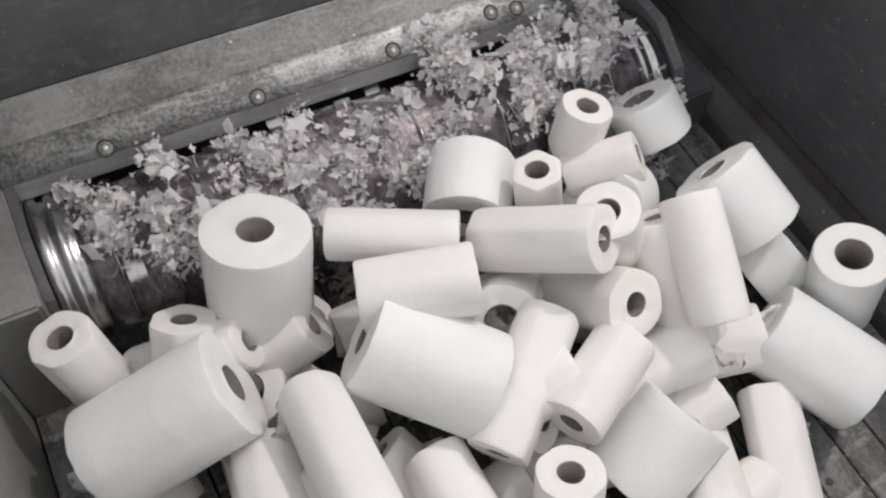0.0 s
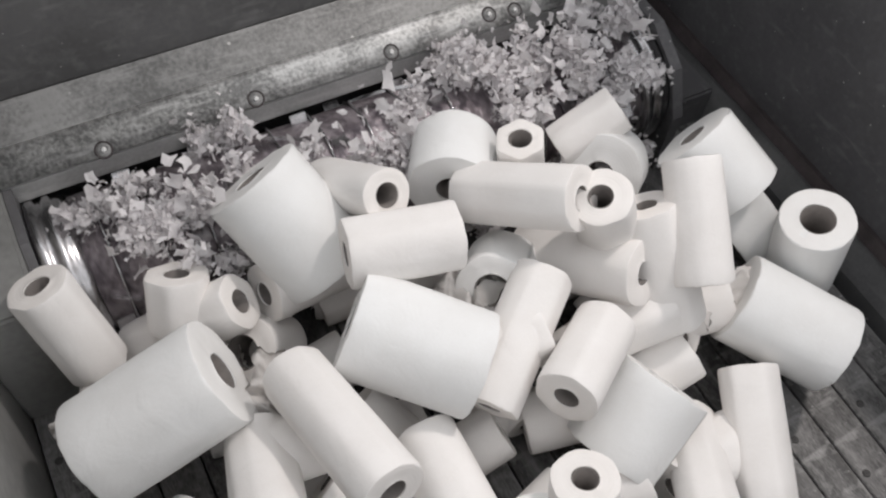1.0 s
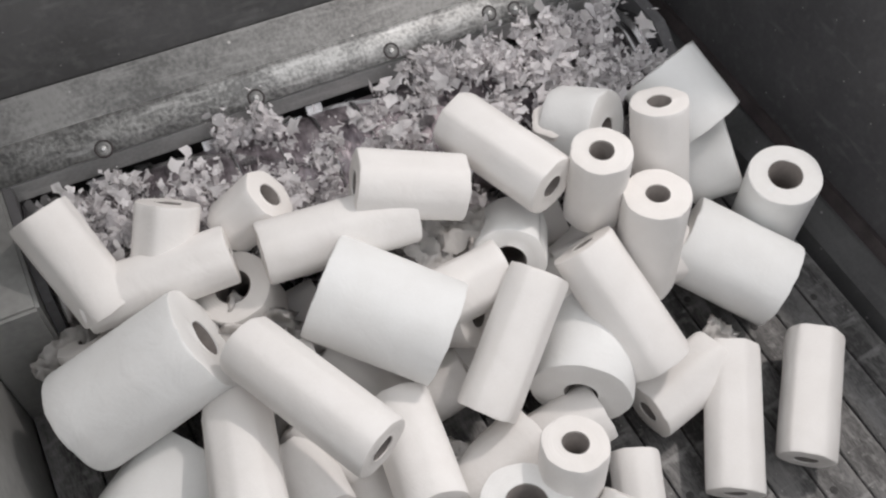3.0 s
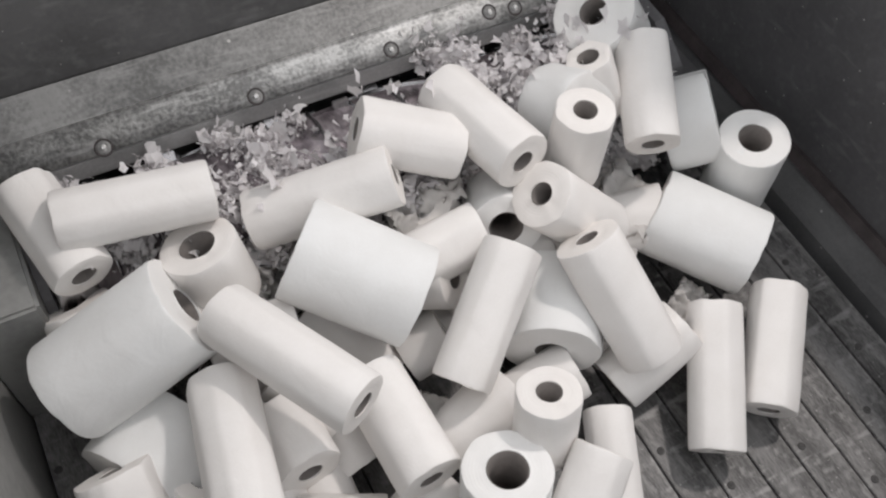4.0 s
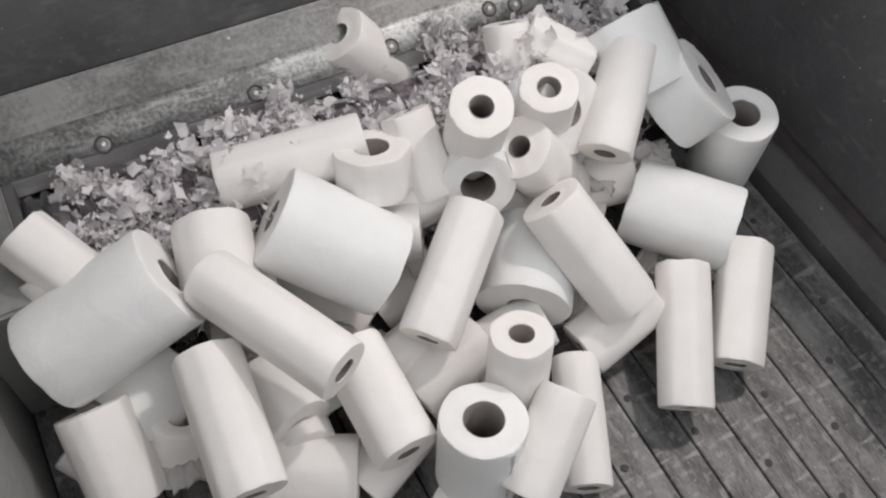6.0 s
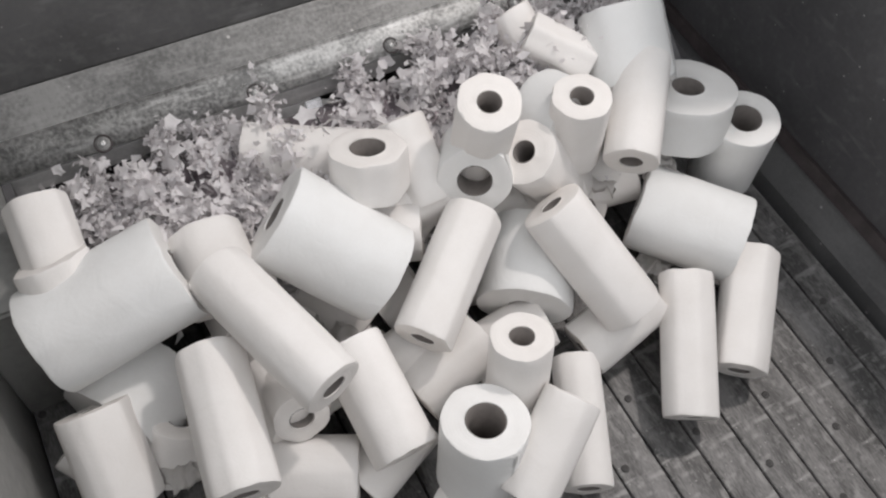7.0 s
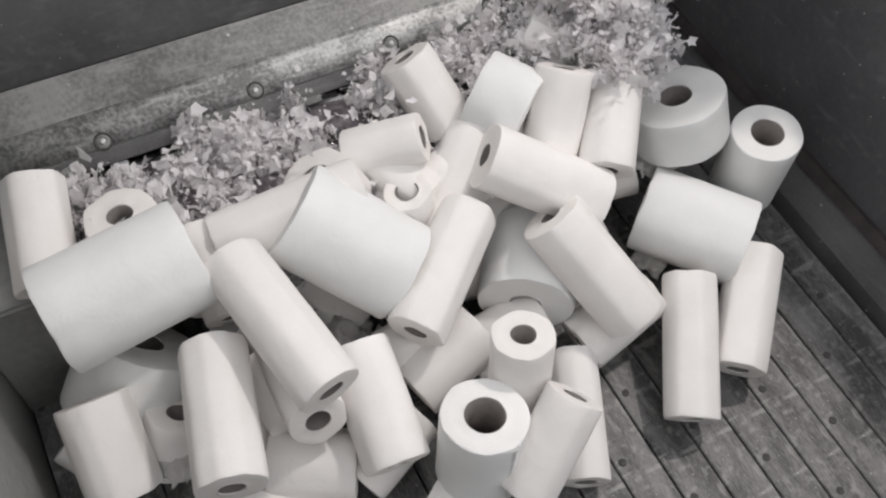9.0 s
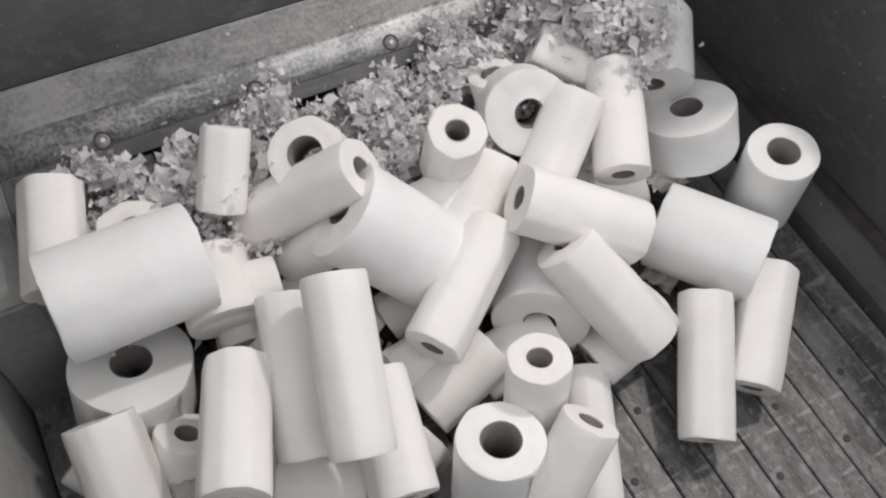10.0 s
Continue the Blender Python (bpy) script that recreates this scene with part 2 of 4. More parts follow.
def back_beam():
    """The folded steel beam over the rotor, with the lip below it and the plate above it."""
    beam = tagged(empty("shredder_beam"), "folded worn galvanised steel beam with domed bolts over the rotor", "beam")
    face = [(1.142, 0.330), (1.170, 0.3499), (1.176, 0.3536), (1.182, 0.3564), (1.190, 0.3590), (1.200, 0.3632)]
    bolted = prism(face + [(1.200, 0.350), (1.180, 0.342), (1.156, 0.325)], -0.158, 1.41)
    for f in bolted.faces:
        f.smooth = len(f.verts) == 4
    for e in bolted.edges:
        e.smooth = e.calc_face_angle(0) < 0.7
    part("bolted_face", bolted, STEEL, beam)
    # same sheet as the bolted face; its dimmer light is put into the colour
    part("top_face", prism([(1.200, 0.3630), (1.268, 0.4010), (1.268, 0.386), (1.201, 0.350)], -0.158, 1.41), DIM_STEEL, beam, "folded grey top of the beam, toned darker for shade")
    part("lip", prism([(1.1445, 0.279), (1.1445, 0.3215), (1.1525, 0.3215), (1.1525, 0.279)], -0.158, 1.41), LIP, beam, "dull grey steel lip under the beam")
    part("upper_plate", prism([(1.271, 0.400), (1.33, 1.00), (1.342, 1.00), (1.284, 0.385)], -0.158, 1.41), PLATE, beam, "dark smooth steel plate")
    for x, y in ((0.022, 1.150), (0.308, 1.152), (0.590, 1.156), (0.815, 1.165), (0.873, 1.159)):
        bolt = part("bolt", lathe([(0.0001, 0.0045), (0.003, 0.0045), (0.005, 0.003), (0.0065, 0.0), (0.0001, 0.0)], 16), BOLT, beam)
        washer = part("washer", lathe([(0.0001, 0.0015), (0.0125, 0.0013), (0.0135, 0.0), (0.0001, 0.0)], 20), DIM_STEEL, beam)
        # a thin dark rim outside each washer
        part("dark_ring", lathe([(0.0132, -0.0004), (0.0134, 0.0012), (0.0158, 0.0012), (0.0166, -0.0004)], 24), BEAD, washer, "dark ring round the washer")
        turn = Vector((0, -0.579, 0.815)).to_track_quat("Z", "Y").to_matrix().to_4x4()
        washer.matrix_basis = Matrix.Translation((x, y, 0.330 + 0.7105 * (y - 1.142))) @ turn
        bolt.matrix_basis = Matrix.Translation((x, y - 0.0006, 0.3308 + 0.7105 * (y - 1.142))) @ turn
    return beam


BEAM = back_beam()
BEAM.matrix_basis = pose(0, 0, 0.001)

AXLE = (1.04, 0.168)
X0, X1 = -0.14, 1.13


def rotor():
    """The toothed rotor that tears the rolls, with bright rings at both ends."""
    drum = tagged(empty("shredder_rotor", pose(0, *AXLE)), "turning oily steel shredder rotor with rows of bright teeth", "rotor")
    part("drum", lathe([(0.0001, X0 + 0.05), (0.133, X0 + 0.05), (0.133, X1 - 0.05), (0.0001, X1 - 0.05)], 56, "x"), ROTOR, drum)
    for a, b in ((X0, X0 + 0.07), (X1 - 0.07, X1)):
        part("end_ring", lathe([(0.03, a), (0.149, a), (0.152, a + 0.006), (0.152, a + 0.016), (0.146, a + 0.020), (0.146, a + 0.030),
                                (0.152, a + 0.034), (0.152, a + 0.044), (0.146, a + 0.048), (0.146, a + 0.056), (0.14, b), (0.03, b)], 56, "x"),
             CHROME, drum, "bright ribbed steel end ring")
    teeth = bmesh.new()
    box(-0.016, 0.016, -0.016, 0.012, 0.124, 0.150, 0.0, teeth)
    for v in teeth.verts:
        if v.co.z > 0.144 and v.co.y > 0:
            v.co.z -= 0.018
    tooth = part("tooth", teeth, CHROME, drum)
    spots = [(X0 + 0.09 + 0.0425 * i, 47.0 * i + 120 * k) for i in range(26) for k in range(3)]
    for i, (x, a) in enumerate(spots):
        ob = tooth if i == 0 else tooth.copy()
        if i:
            scene.collection.objects.link(ob)
        ob.matrix_basis = pose(x, 0, 0, a, 0, 0)
    for i in range(13):
        # narrow knife rings between the rows of teeth
        x = X0 + 0.111 + 0.085 * i
        part("knife_ring", lathe([(0.128, x - 0.004), (0.1405, x - 0.0015), (0.1405, x + 0.0015), (0.128, x + 0.004)], 40, "x",
                                 lambda a, r, h: 1 + (0.03 if r > 0.135 else 0) * math.sin(9 * a + 3 * h)), CHROME, drum)
    for k in range(4):
        # spiral weld beads between the teeth
        bm = bmesh.new()
        rows = []
        for i in range(50):
            u = i / 49
            a = radians(90 * k + 300 * u)
            x = X0 + 0.08 + (X1 - X0 - 0.16) * u
            rows.append([bm.verts.new((x + dx, r * math.cos(a), r * math.sin(a))) for dx, r in ((-0.007, 0.131), (0, 0.139), (0.007, 0.131))])
        for p, q in zip(rows, rows[1:]):
            bm.faces.new((p[0], p[1], q[1], q[0])), bm.faces.new((p[1], p[2], q[2], q[1]))
        part("spiral_rib", bm, CHROME, drum)
    return drum


DRUM = rotor()
for xa, xb in ((-0.159, X0 - 0.003), (X1 + 0.004, X1 + 0.03)):
    structure("trim_bearing", prism([(0.88, -0.19), (0.88, 0.17), (0.93, 0.27), (1.02, 0.325), (1.142, 0.325), (1.142, -0.19)], xa, xb),
              BLACK, "dark steel bearing plate beside the rotor", "bearing plate")
structure("trim_housing", box(X1 + 0.031, 1.337, 0.96, 1.40, -0.19, 0.10, 0.006), BLACK, "dark steel housing between rotor and wall", "housing")

# ---- the moving slatted floor ----
FLOOR = [(0, 0.000), (0.5, 0.045), (1, 0.096), (1.5, 0.133), (3.3, 0.236), (3.5, 0.255), (4, 0.306), (4.5, 0.349), (5, 0.395), (5.5, 0.420), (7, 0.415), (7.5, 0.420), (8, 0.368), (8.5, 0.396), (9, 0.424), (9.5, 0.402), (10, 0.381)]


def floor_at(t):
    return float(np.interp(t, [a for a, _ in FLOOR], [b for _, b in FLOOR]))


def slatted_floor():
    deck = tagged(empty("moving_floor"), "slatted floor of scuffed grey steel planks with dark bolts", "floor", kind="structure")
    step = 0.0835
    n = 19
    left = 1.3145 - step * n
    mesh = None
    random.seed(5)
    for i in range(n):
        x = left + i * step
        ob = part("plank", box(-step / 2 + 0.0022, step / 2 - 0.0022, -1.5, 0.95, -0.03, 0, 0.0016), PLANK, deck) if mesh is None else new("plank", mesh)
        mesh = ob.data
        ob.parent = deck
        ob.matrix_basis = pose(x + step / 2, 0, random.uniform(-0.0012, 0))
    nail = None
    for i in range(n):
        x = left + (i + 0.5) * step
        for k in range(9):
            y = -1.15 + 0.23 * k + (0.115 if i % 2 else 0)
            ob = part("bolt", lathe([(0.0001, 0.0018), (0.006, 0.0018), (0.0075, 0.0006), (0.008, -0.002), (0.0001, -0.002)], 14), NAIL, deck) if nail is None else new("bolt", nail)
            nail = ob.data
            ob.parent = deck
            ob.matrix_basis = pose(x - 0.022 + random.uniform(-0.004, 0.004), y, 0)
    return deck


DECK = slatted_floor()

# ---- paper rolls ----
ROLLS = []


def bend(keys, t):
    """Place on the floor's own coordinates, and axis, at t."""
    for a, b in zip(keys, keys[1:]):
        if t <= b[0]:
            u = max(0.0, (t - a[0]) / (b[0] - a[0]))
            u = u * u * (3 - 2 * u) if b[0] - a[0] < 1.2 else u
            p = Vector(a[1:4]).lerp(Vector(b[1:4]), u)
            va, vb = Vector(a[4:7]).normalized(), Vector(b[4:7]).normalized()
            q = va.rotation_difference(vb)
            ax = va.copy()
            ax.rotate(Matrix.Identity(3).to_quaternion().slerp(q, u))
            return p, ax
        keys_last = b
    if t < keys[0][0] or len(keys) == 1:
        keys_last = keys[0]
    return Vector(keys_last[1:4]), Vector(keys_last[4:7]).normalized()


def loose_edge(radius, length, wobble, seam, rng, wound, paper):
    """The last turn of paper, which lifts a little from the roll and ends in an uneven edge."""
    bm = bmesh.new()
    sweep, lift, h = rng.uniform(0.3, 0.6), rng.uniform(0.0004, 0.0012), length / 2 - 0.001
    slant = rng.uniform(-0.12, 0.12)
    grid = []
    for i in range(9):
        u = i / 8
        row = []
        for j in range(13):
            z = h * (j / 6 - 1)
            a = seam - 0.17 - sweep * (1 - u) + 0.3 * u * (slant * z / h + 0.05 * noise.noise((radius * 90 + seam, 9 * z / h, u)))
            up = -0.0014 * (1 - u) ** 0.5 + 0.0004 * u + lift * u ** 3 * (0.7 + 0.6 * noise.noise((seam * 3, 2.2 * z / h, 0.5)))
            r = radius * wobble(a, radius, z) + up
            row.append(bm.verts.new((r * math.cos(a), r * math.sin(a), z)))
        grid.append(row)
    for p, q in zip(grid, grid[1:]):
        for j in range(12):
            bm.faces.new((p[j], p[j + 1], q[j + 1], q[j])).smooth = True
    bmesh.ops.solidify(bm, geom=bm.faces[:], thickness=0.0006)
    part("loose_edge", bm, paper, wound)


def roll(radius, length, keys):
    """One paper roll with its cardboard core; keys: seconds, place in the moving floor's space, axis."""
    n = len(ROLLS)
    rng = random.Random(n * 7 + 3)
    jumbo = radius > 0.066
    core = 0.0205 if radius < 0.0625 else 0.46 * radius if radius < 0.08 else 0.33 * radius
    lobes, amp, phase = rng.choice((3, 6, 6, 5)), rng.uniform(0.006, 0.02) * (0.6 if jumbo else 1.3), rng.uniform(0, 6.28)
    squash, seed = rng.uniform(0.0, 0.035) * (0.5 if jumbo else 1), rng.uniform(0, 50)

    sides, facet, seam = rng.choice((6, 7, 8, 9)), rng.uniform(0.15, 0.6) * (0.35 if jumbo else 1), rng.uniform(0, 6.28)

    def wobble(a, r, h):
        k = max(0.0, (r - core) / (radius - core))
        s = 1 + k * (amp * math.cos(lobes * a + phase) + squash * math.cos(2 * a + 1))
        w = 6.2832 / sides
        s += k * facet * (math.cos(w / 2) / math.cos((a + phase) % w - w / 2) - 0.5 - 0.5 * math.cos(w / 2))
        s += k * 0.022 * ((a - seam) % 6.2832) / 6.2832
        return s + k * (0.012 if jumbo else 0.02) * noise.noise((2.2 * math.cos(a), 2.2 * math.sin(a), 14 * h + seed))

    h, b = length / 2, 0.0035
    side = [(radius, -h + 2 * b + (2 * h - 4 * b) * i / 7) for i in range(8)]
    end = lambda s: [(radius - 0.0014, s * (h - 0.0008)), (radius - 0.0045, s * h), ((radius + core) / 2, s * (h + 0.001)), (core + 0.003, s * (h - 0.001))]
    prof = [(core + 0.0012, -h)] + end(-1)[::-1] + [(radius - 0.0008, -h + b)] + side + [(radius - 0.0008, h - b)] + end(1) + [(core + 0.0012, h)]
    prof += [(core + 0.0012, h * 0.3), (core + 0.0012, -h * 0.3)]
    thing = tagged(empty("paper_roll"), ("wide white jumbo roll of tissue paper with a grey core" if jumbo else
                                         "short white paper roll half buried among the others" if length < 0.12 else
                                         "white embossed paper towel roll with a cardboard core"), "paper roll", "rolls in the hopper")
    bm = lathe(prof, 52, "z", wobble)
    for v in bm.verts:
        if abs(v.co.z) > h - 0.004:
            v.co.z += (0.0022 if jumbo else 0.0016) * noise.noise((v.co.x * 45 + seed, v.co.y * 45, v.co.z * 3))
    for f in bm.faces:
        c = f.calc_center_median()
        f.material_index = 1 if abs(c.z) > h - 0.0012 and math.hypot(c.x, c.y) > core + 0.002 else 0
    for e in bm.edges:
        e.smooth = len({f.material_index for f in e.link_faces}) < 2
    wound = part("wound_paper", bm, [COOL_PAPER, COOL_END] if jumbo else [PAPER, PAPER_END], thing)
    if jumbo and length < 0.22 and rng.random() < 0.6:
        loose_edge(radius, length, wobble, seam, rng, wound, COOL_PAPER)
    part("core_tube", lathe([(core - 0.0012, -h + 0.002), (core + 0.0009, -h + 0.002), (core + 0.0009, h - 0.002), (core - 0.0012, h - 0.002)], 28), CARD, thing, "grey cardboard tube")
    ROLLS.append((thing, keys, rng.uniform(0, 360)))
    return thing


def all_rolls():
    roll(0.093, 0.240, [(0, -0.046, 0.641, 0.27, 0.929, -0.028, 0.37), (1, -0.05, 0.569, 0.27, 0.924, 0.001, 0.383), (2, -0.053, 0.512, 0.27, 0.925, -0.008, 0.379), (3.5, -0.056, 0.504, 0.27, 0.91, 0.037, 0.412), (5.5, -0.076, 0.403, 0.295, 0.899, 0.068, 0.433), (7.5, -0.054, 0.435, 0.32, 0.987, 0.047, 0.156), (8, -0.047, 0.449, 0.27, 0.998, 0.056, 0.04), (9, -0.033, 0.419, 0.345, 0.994, 0.082, 0.07), (10, -0.027, 0.465, 0.345, 0.998, 0.039, -0.057)])
    roll(0.052, 0.278, [(0, 0.156, 0.44, 0.36, -0.044, -0.933, 0.358), (1, 0.176, 0.386, 0.36, 0.161, -0.95, 0.266), (2, 0.172, 0.333, 0.36, 0.326, -0.941, 0.092), (3.5, 0.154, 0.327, 0.36, 0.461, -0.887, 0.026), (5.5, 0.155, 0.262, 0.36, 0.532, -0.847, 0.022), (7.5, 0.147, 0.251, 0.36, 0.238, -0.97, -0.052), (8, 0.134, 0.242, 0.36, 0.127, -0.987, -0.1), (9, 0.159, 0.244, 0.36, 0.197, -0.977, -0.078), (9.5, 0.213, 0.197, 0.36, -0.103, -0.978, -0.181), (10, 0.225, 0.176, 0.36, -0.224, -0.876, -0.427)])
    roll(0.090, 0.225, [(0, 0.351, 0.545, 0.3, -0.718, 0.612, 0.332), (1, 0.354, 0.487, 0.3, -0.738, 0.638, 0.221), (2, 0.346, 0.424, 0.3, -0.719, 0.679, 0.152), (3.5, 0.33, 0.448, 0.3, -0.698, 0.685, 0.211), (5.5, 0.308, 0.396, 0.3, -0.736, 0.541, 0.408), (7.5, 0.304, 0.388, 0.3, -0.63, 0.589, 0.505), (8, 0.321, 0.357, 0.3, -0.642, 0.591, 0.489), (9, 0.332, 0.369, 0.3, -0.649, 0.632, 0.424), (9.5, 0.359, 0.378, 0.3, -0.548, 0.763, 0.343), (10, 0.404, 0.389, 0.3, -0.651, 0.438, 0.619)])
    roll(0.054, 0.252, [(0, 0.488, 0.456, 0.27, -0.743, -0.632, -0.22), (1, 0.521, 0.435, 0.27, -0.749, -0.603, -0.273), (2, 0.529, 0.341, 0.27, -0.67, -0.571, -0.475), (3.5, 0.502, 0.291, 0.27, -0.678, -0.558, -0.478), (5.5, 0.482, 0.264, 0.27, -0.694, -0.641, -0.328), (7.5, 0.468, 0.266, 0.27, -0.75, -0.645, -0.148), (8, 0.47, 0.265, 0.27, -0.767, -0.629, -0.128), (9, 0.465, 0.266, 0.27, -0.755, -0.639, -0.146), (9.5, 0.465, 0.268, 0.27, -0.795, -0.592, -0.13), (10, 0.481, 0.262, 0.27, -0.794, -0.594, -0.131)])
    roll(0.060, 0.257, [(0, 0.685, 0.563, 0.24, 0.163, -0.696, 0.7), (1, 0.72, 0.53, 0.24, 0.403, -0.755, 0.518), (2, 0.75, 0.504, 0.24, 0.327, -0.811, 0.485), (2.2, 0.747, 0.495, 0.24, 0.194, -0.775, 0.602), (3.3, 0.734, 0.256, 0.24, 0.193, -0.699, -0.688), (3.5, 0.74, 0.227, 0.24, 0.21, -0.73, -0.651), (5.5, 0.742, 0.217, 0.24, 0.367, -0.681, -0.634), (7.5, 0.734, 0.193, 0.24, 0.352, -0.747, -0.563), (10, 0.719, 0.156, 0.24, 0.427, -0.673, -0.604)])
    roll(0.060, 0.237, [(0, 0.833, 0.51, 0.27, -0.039, 0.763, 0.646), (1, 0.831, 0.452, 0.27, -0.065, 0.645, 0.762), (2, 0.866, 0.374, 0.27, 0.001, 0.333, 0.943), (3.3, 0.839, 0.384, 0.27, -0.069, 0.104, 0.992), (3.5, 0.807, 0.391, 0.27, -0.222, -0.009, 0.975), (3.9, 0.709, 0.397, 0.27, -0.414, 0.091, 0.906), (4, 0.746, 0.402, 0.27, -0.662, 0.098, 0.743), (4.5, 0.737, 0.395, 0.27, -0.605, 0.149, 0.782), (5.5, 0.742, 0.399, 0.27, -0.551, 0.031, 0.834), (7, 0.746, 0.392, 0.27, -0.57, -0.058, 0.82), (7.5, 0.695, 0.332, 0.33, -0.819, 0.552, 0.156), (8, 0.689, 0.327, 0.33, -0.856, 0.393, 0.336), (8.5, 0.708, 0.329, 0.33, -0.776, 0.423, 0.468), (9, 0.696, 0.329, 0.33, -0.769, 0.518, 0.375), (9.5, 0.695, 0.312, 0.33, -0.801, 0.535, 0.268), (10, 0.712, 0.272, 0.33, -0.813, 0.484, 0.322)])
    roll(0.088, 0.215, [(0, 1.05, 0.303, 0.14, -0.5, 0.852, 0.156), (1, 1.052, 0.289, 0.14, -0.599, 0.781, 0.178), (3.5, 1.04, 0.332, 0.14, -0.585, 0.806, 0.088), (5.5, 1.012, 0.264, 0.14, -0.64, 0.764, -0.085), (7.5, 1.013, 0.22, 0.14, -0.663, 0.748, 0.039), (10, 1.017, 0.201, 0.14, -0.578, 0.813, -0.076)])
    roll(0.070, 0.208, [(0, 1.19, 0.398, 0.17, -0.23, 0.094, 0.969), (1, 1.184, 0.397, 0.17, -0.202, 0.059, 0.978), (1.5, 1.191, 0.396, 0.17, -0.216, 0.043, 0.975), (2, 1.19, 0.36, 0.17, -0.184, 0.038, 0.982), (3.5, 1.189, 0.403, 0.17, -0.152, -0.022, 0.988), (4.5, 1.191, 0.403, 0.17, -0.144, -0.065, 0.987), (5, 1.181, 0.393, 0.17, -0.114, -0.069, 0.991), (5.5, 1.204, 0.354, 0.17, -0.104, -0.064, 0.993), (7, 1.194, 0.335, 0.17, -0.102, -0.043, 0.994), (7.5, 1.209, 0.289, 0.17, -0.097, -0.043, 0.994), (10, 1.206, 0.258, 0.17, -0.104, -0.003, 0.995)])
    roll(0.052, 0.276, [(0, 0.74, 0.186, 0.114, -0.468, -0.757, 0.457), (1, 0.741, 0.124, 0.105, -0.477, -0.792, 0.381), (1.8, 0.746, 0.117, 0.096, -0.485, -0.819, 0.306), (2, 0.77, 0.109, 0.09, -0.441, -0.882, 0.168), (2.4, 0.84, 0.069, 0.09, -0.592, -0.806, 0.029), (3.5, 0.886, 0.059, 0.095, -0.491, -0.821, -0.291), (5.5, 0.871, 0.039, 0.115, -0.465, -0.826, -0.318), (7.5, 0.867, 0.006, 0.101, -0.458, -0.838, -0.297), (10, 0.87, -0.008, 0.103, -0.491, -0.82, -0.295)])
    roll(0.053, 0.250, [(0, 0.904, 0.187, 0.078, -0.388, -0.91, -0.145), (1, 0.885, 0.141, 0.096, -0.354, -0.871, -0.341), (1.5, 0.895, 0.115, 0.099, -0.386, -0.847, -0.365), (1.8, 0.918, 0.076, 0.111, -0.648, -0.59, -0.483), (2, 1.001, 0.027, 0.103, -0.533, -0.795, -0.29), (2.3, 1.04, 0.005, 0.077, -0.637, -0.755, -0.152), (3.5, 1.034, 0.058, 0.082, -0.635, -0.745, -0.201), (5.5, 1.022, 0.05, 0.099, -0.574, -0.767, -0.287), (7.5, 1.027, 0.023, 0.089, -0.633, -0.737, -0.235), (10, 1.024, 0.014, 0.096, -0.647, -0.713, -0.27)])
    roll(0.054, 0.142, [(0, 0.453, 0.258, 0.25, 0.083, 0.334, 0.939), (1, 0.474, 0.149, 0.25, 0.038, 0.28, 0.959), (2.2, 0.471, 0.067, 0.25, 0.062, 0.293, 0.954), (3.3, 0.491, 0.082, 0.25, 0.074, 0.264, 0.962), (3.5, 0.491, 0.083, 0.25, 0.059, 0.266, 0.962), (5.5, 0.505, 0.073, 0.25, 0.087, 0.26, 0.962), (7.5, 0.501, 0.069, 0.25, 0.065, 0.236, 0.97), (10, 0.507, 0.053, 0.25, 0.053, 0.249, 0.967)])
    roll(0.072, 0.179, [(0, 0.39, 0.151, 0.18, -0.001, 0.229, 0.973), (3.5, 0.392, 0.025, 0.18, 0.012, 0.203, 0.979), (4.5, 0.389, 0.006, 0.18, 0.019, 0.156, 0.988), (5.5, 0.393, -0.01, 0.18, 0.036, 0.161, 0.986), (7.5, 0.394, -0.013, 0.18, 0.053, 0.16, 0.986), (9, 0.395, -0.016, 0.18, 0.053, 0.161, 0.986), (10, 0.399, -0.022, 0.18, 0.034, 0.167, 0.985)])
    roll(0.060, 0.173, [(0, 0.769, 0.146, 0.063, -0.979, -0.173, 0.106), (1.5, 0.789, 0.146, 0.063, -0.979, -0.173, 0.106), (2, 0.874, 0.136, 0.075, -0.979, -0.173, 0.106), (2.6, 0.839, 0.166, 0.075, -0.979, -0.173, 0.106), (3.5, 0.802, 0.159, 0.099, -0.861, -0.132, -0.49), (5.5, 0.778, 0.12, 0.09, -0.934, -0.151, -0.324)])
    roll(0.090, 0.165, [(0, 0.671, 0.29, 0.15, -0.81, -0.271, -0.52), (1, 0.677, 0.255, 0.15, -0.781, -0.324, -0.535), (2.2, 0.682, 0.239, 0.15, -0.804, -0.543, 0.243), (3.5, 0.652, 0.291, 0.15, -0.531, -0.847, -0.001), (5.5, 0.659, 0.27, 0.15, -0.615, -0.787, -0.049), (7.5, 0.658, 0.274, 0.15, -0.562, -0.805, -0.189), (10, 0.66, 0.25, 0.15, -0.612, -0.782, 0.117)])
    roll(0.067, 0.127, [(0, 0.538, 0.597, 0.24, -0.505, -0.559, 0.657), (1, 0.565, 0.57, 0.24, -0.584, -0.605, 0.542), (1.5, 0.576, 0.547, 0.24, -0.774, -0.549, 0.314), (2, 0.577, 0.519, 0.24, -0.762, -0.552, 0.338), (3.5, 0.64, 0.484, 0.24, -0.387, -0.786, 0.481), (4.5, 0.639, 0.468, 0.24, -0.349, -0.827, 0.441), (5.5, 0.613, 0.425, 0.29, -0.363, -0.827, 0.43), (6.9, 0.61, 0.431, 0.315, -0.479, -0.791, 0.381), (8, 0.62, 0.465, 0.265, -0.47, -0.746, 0.472)])
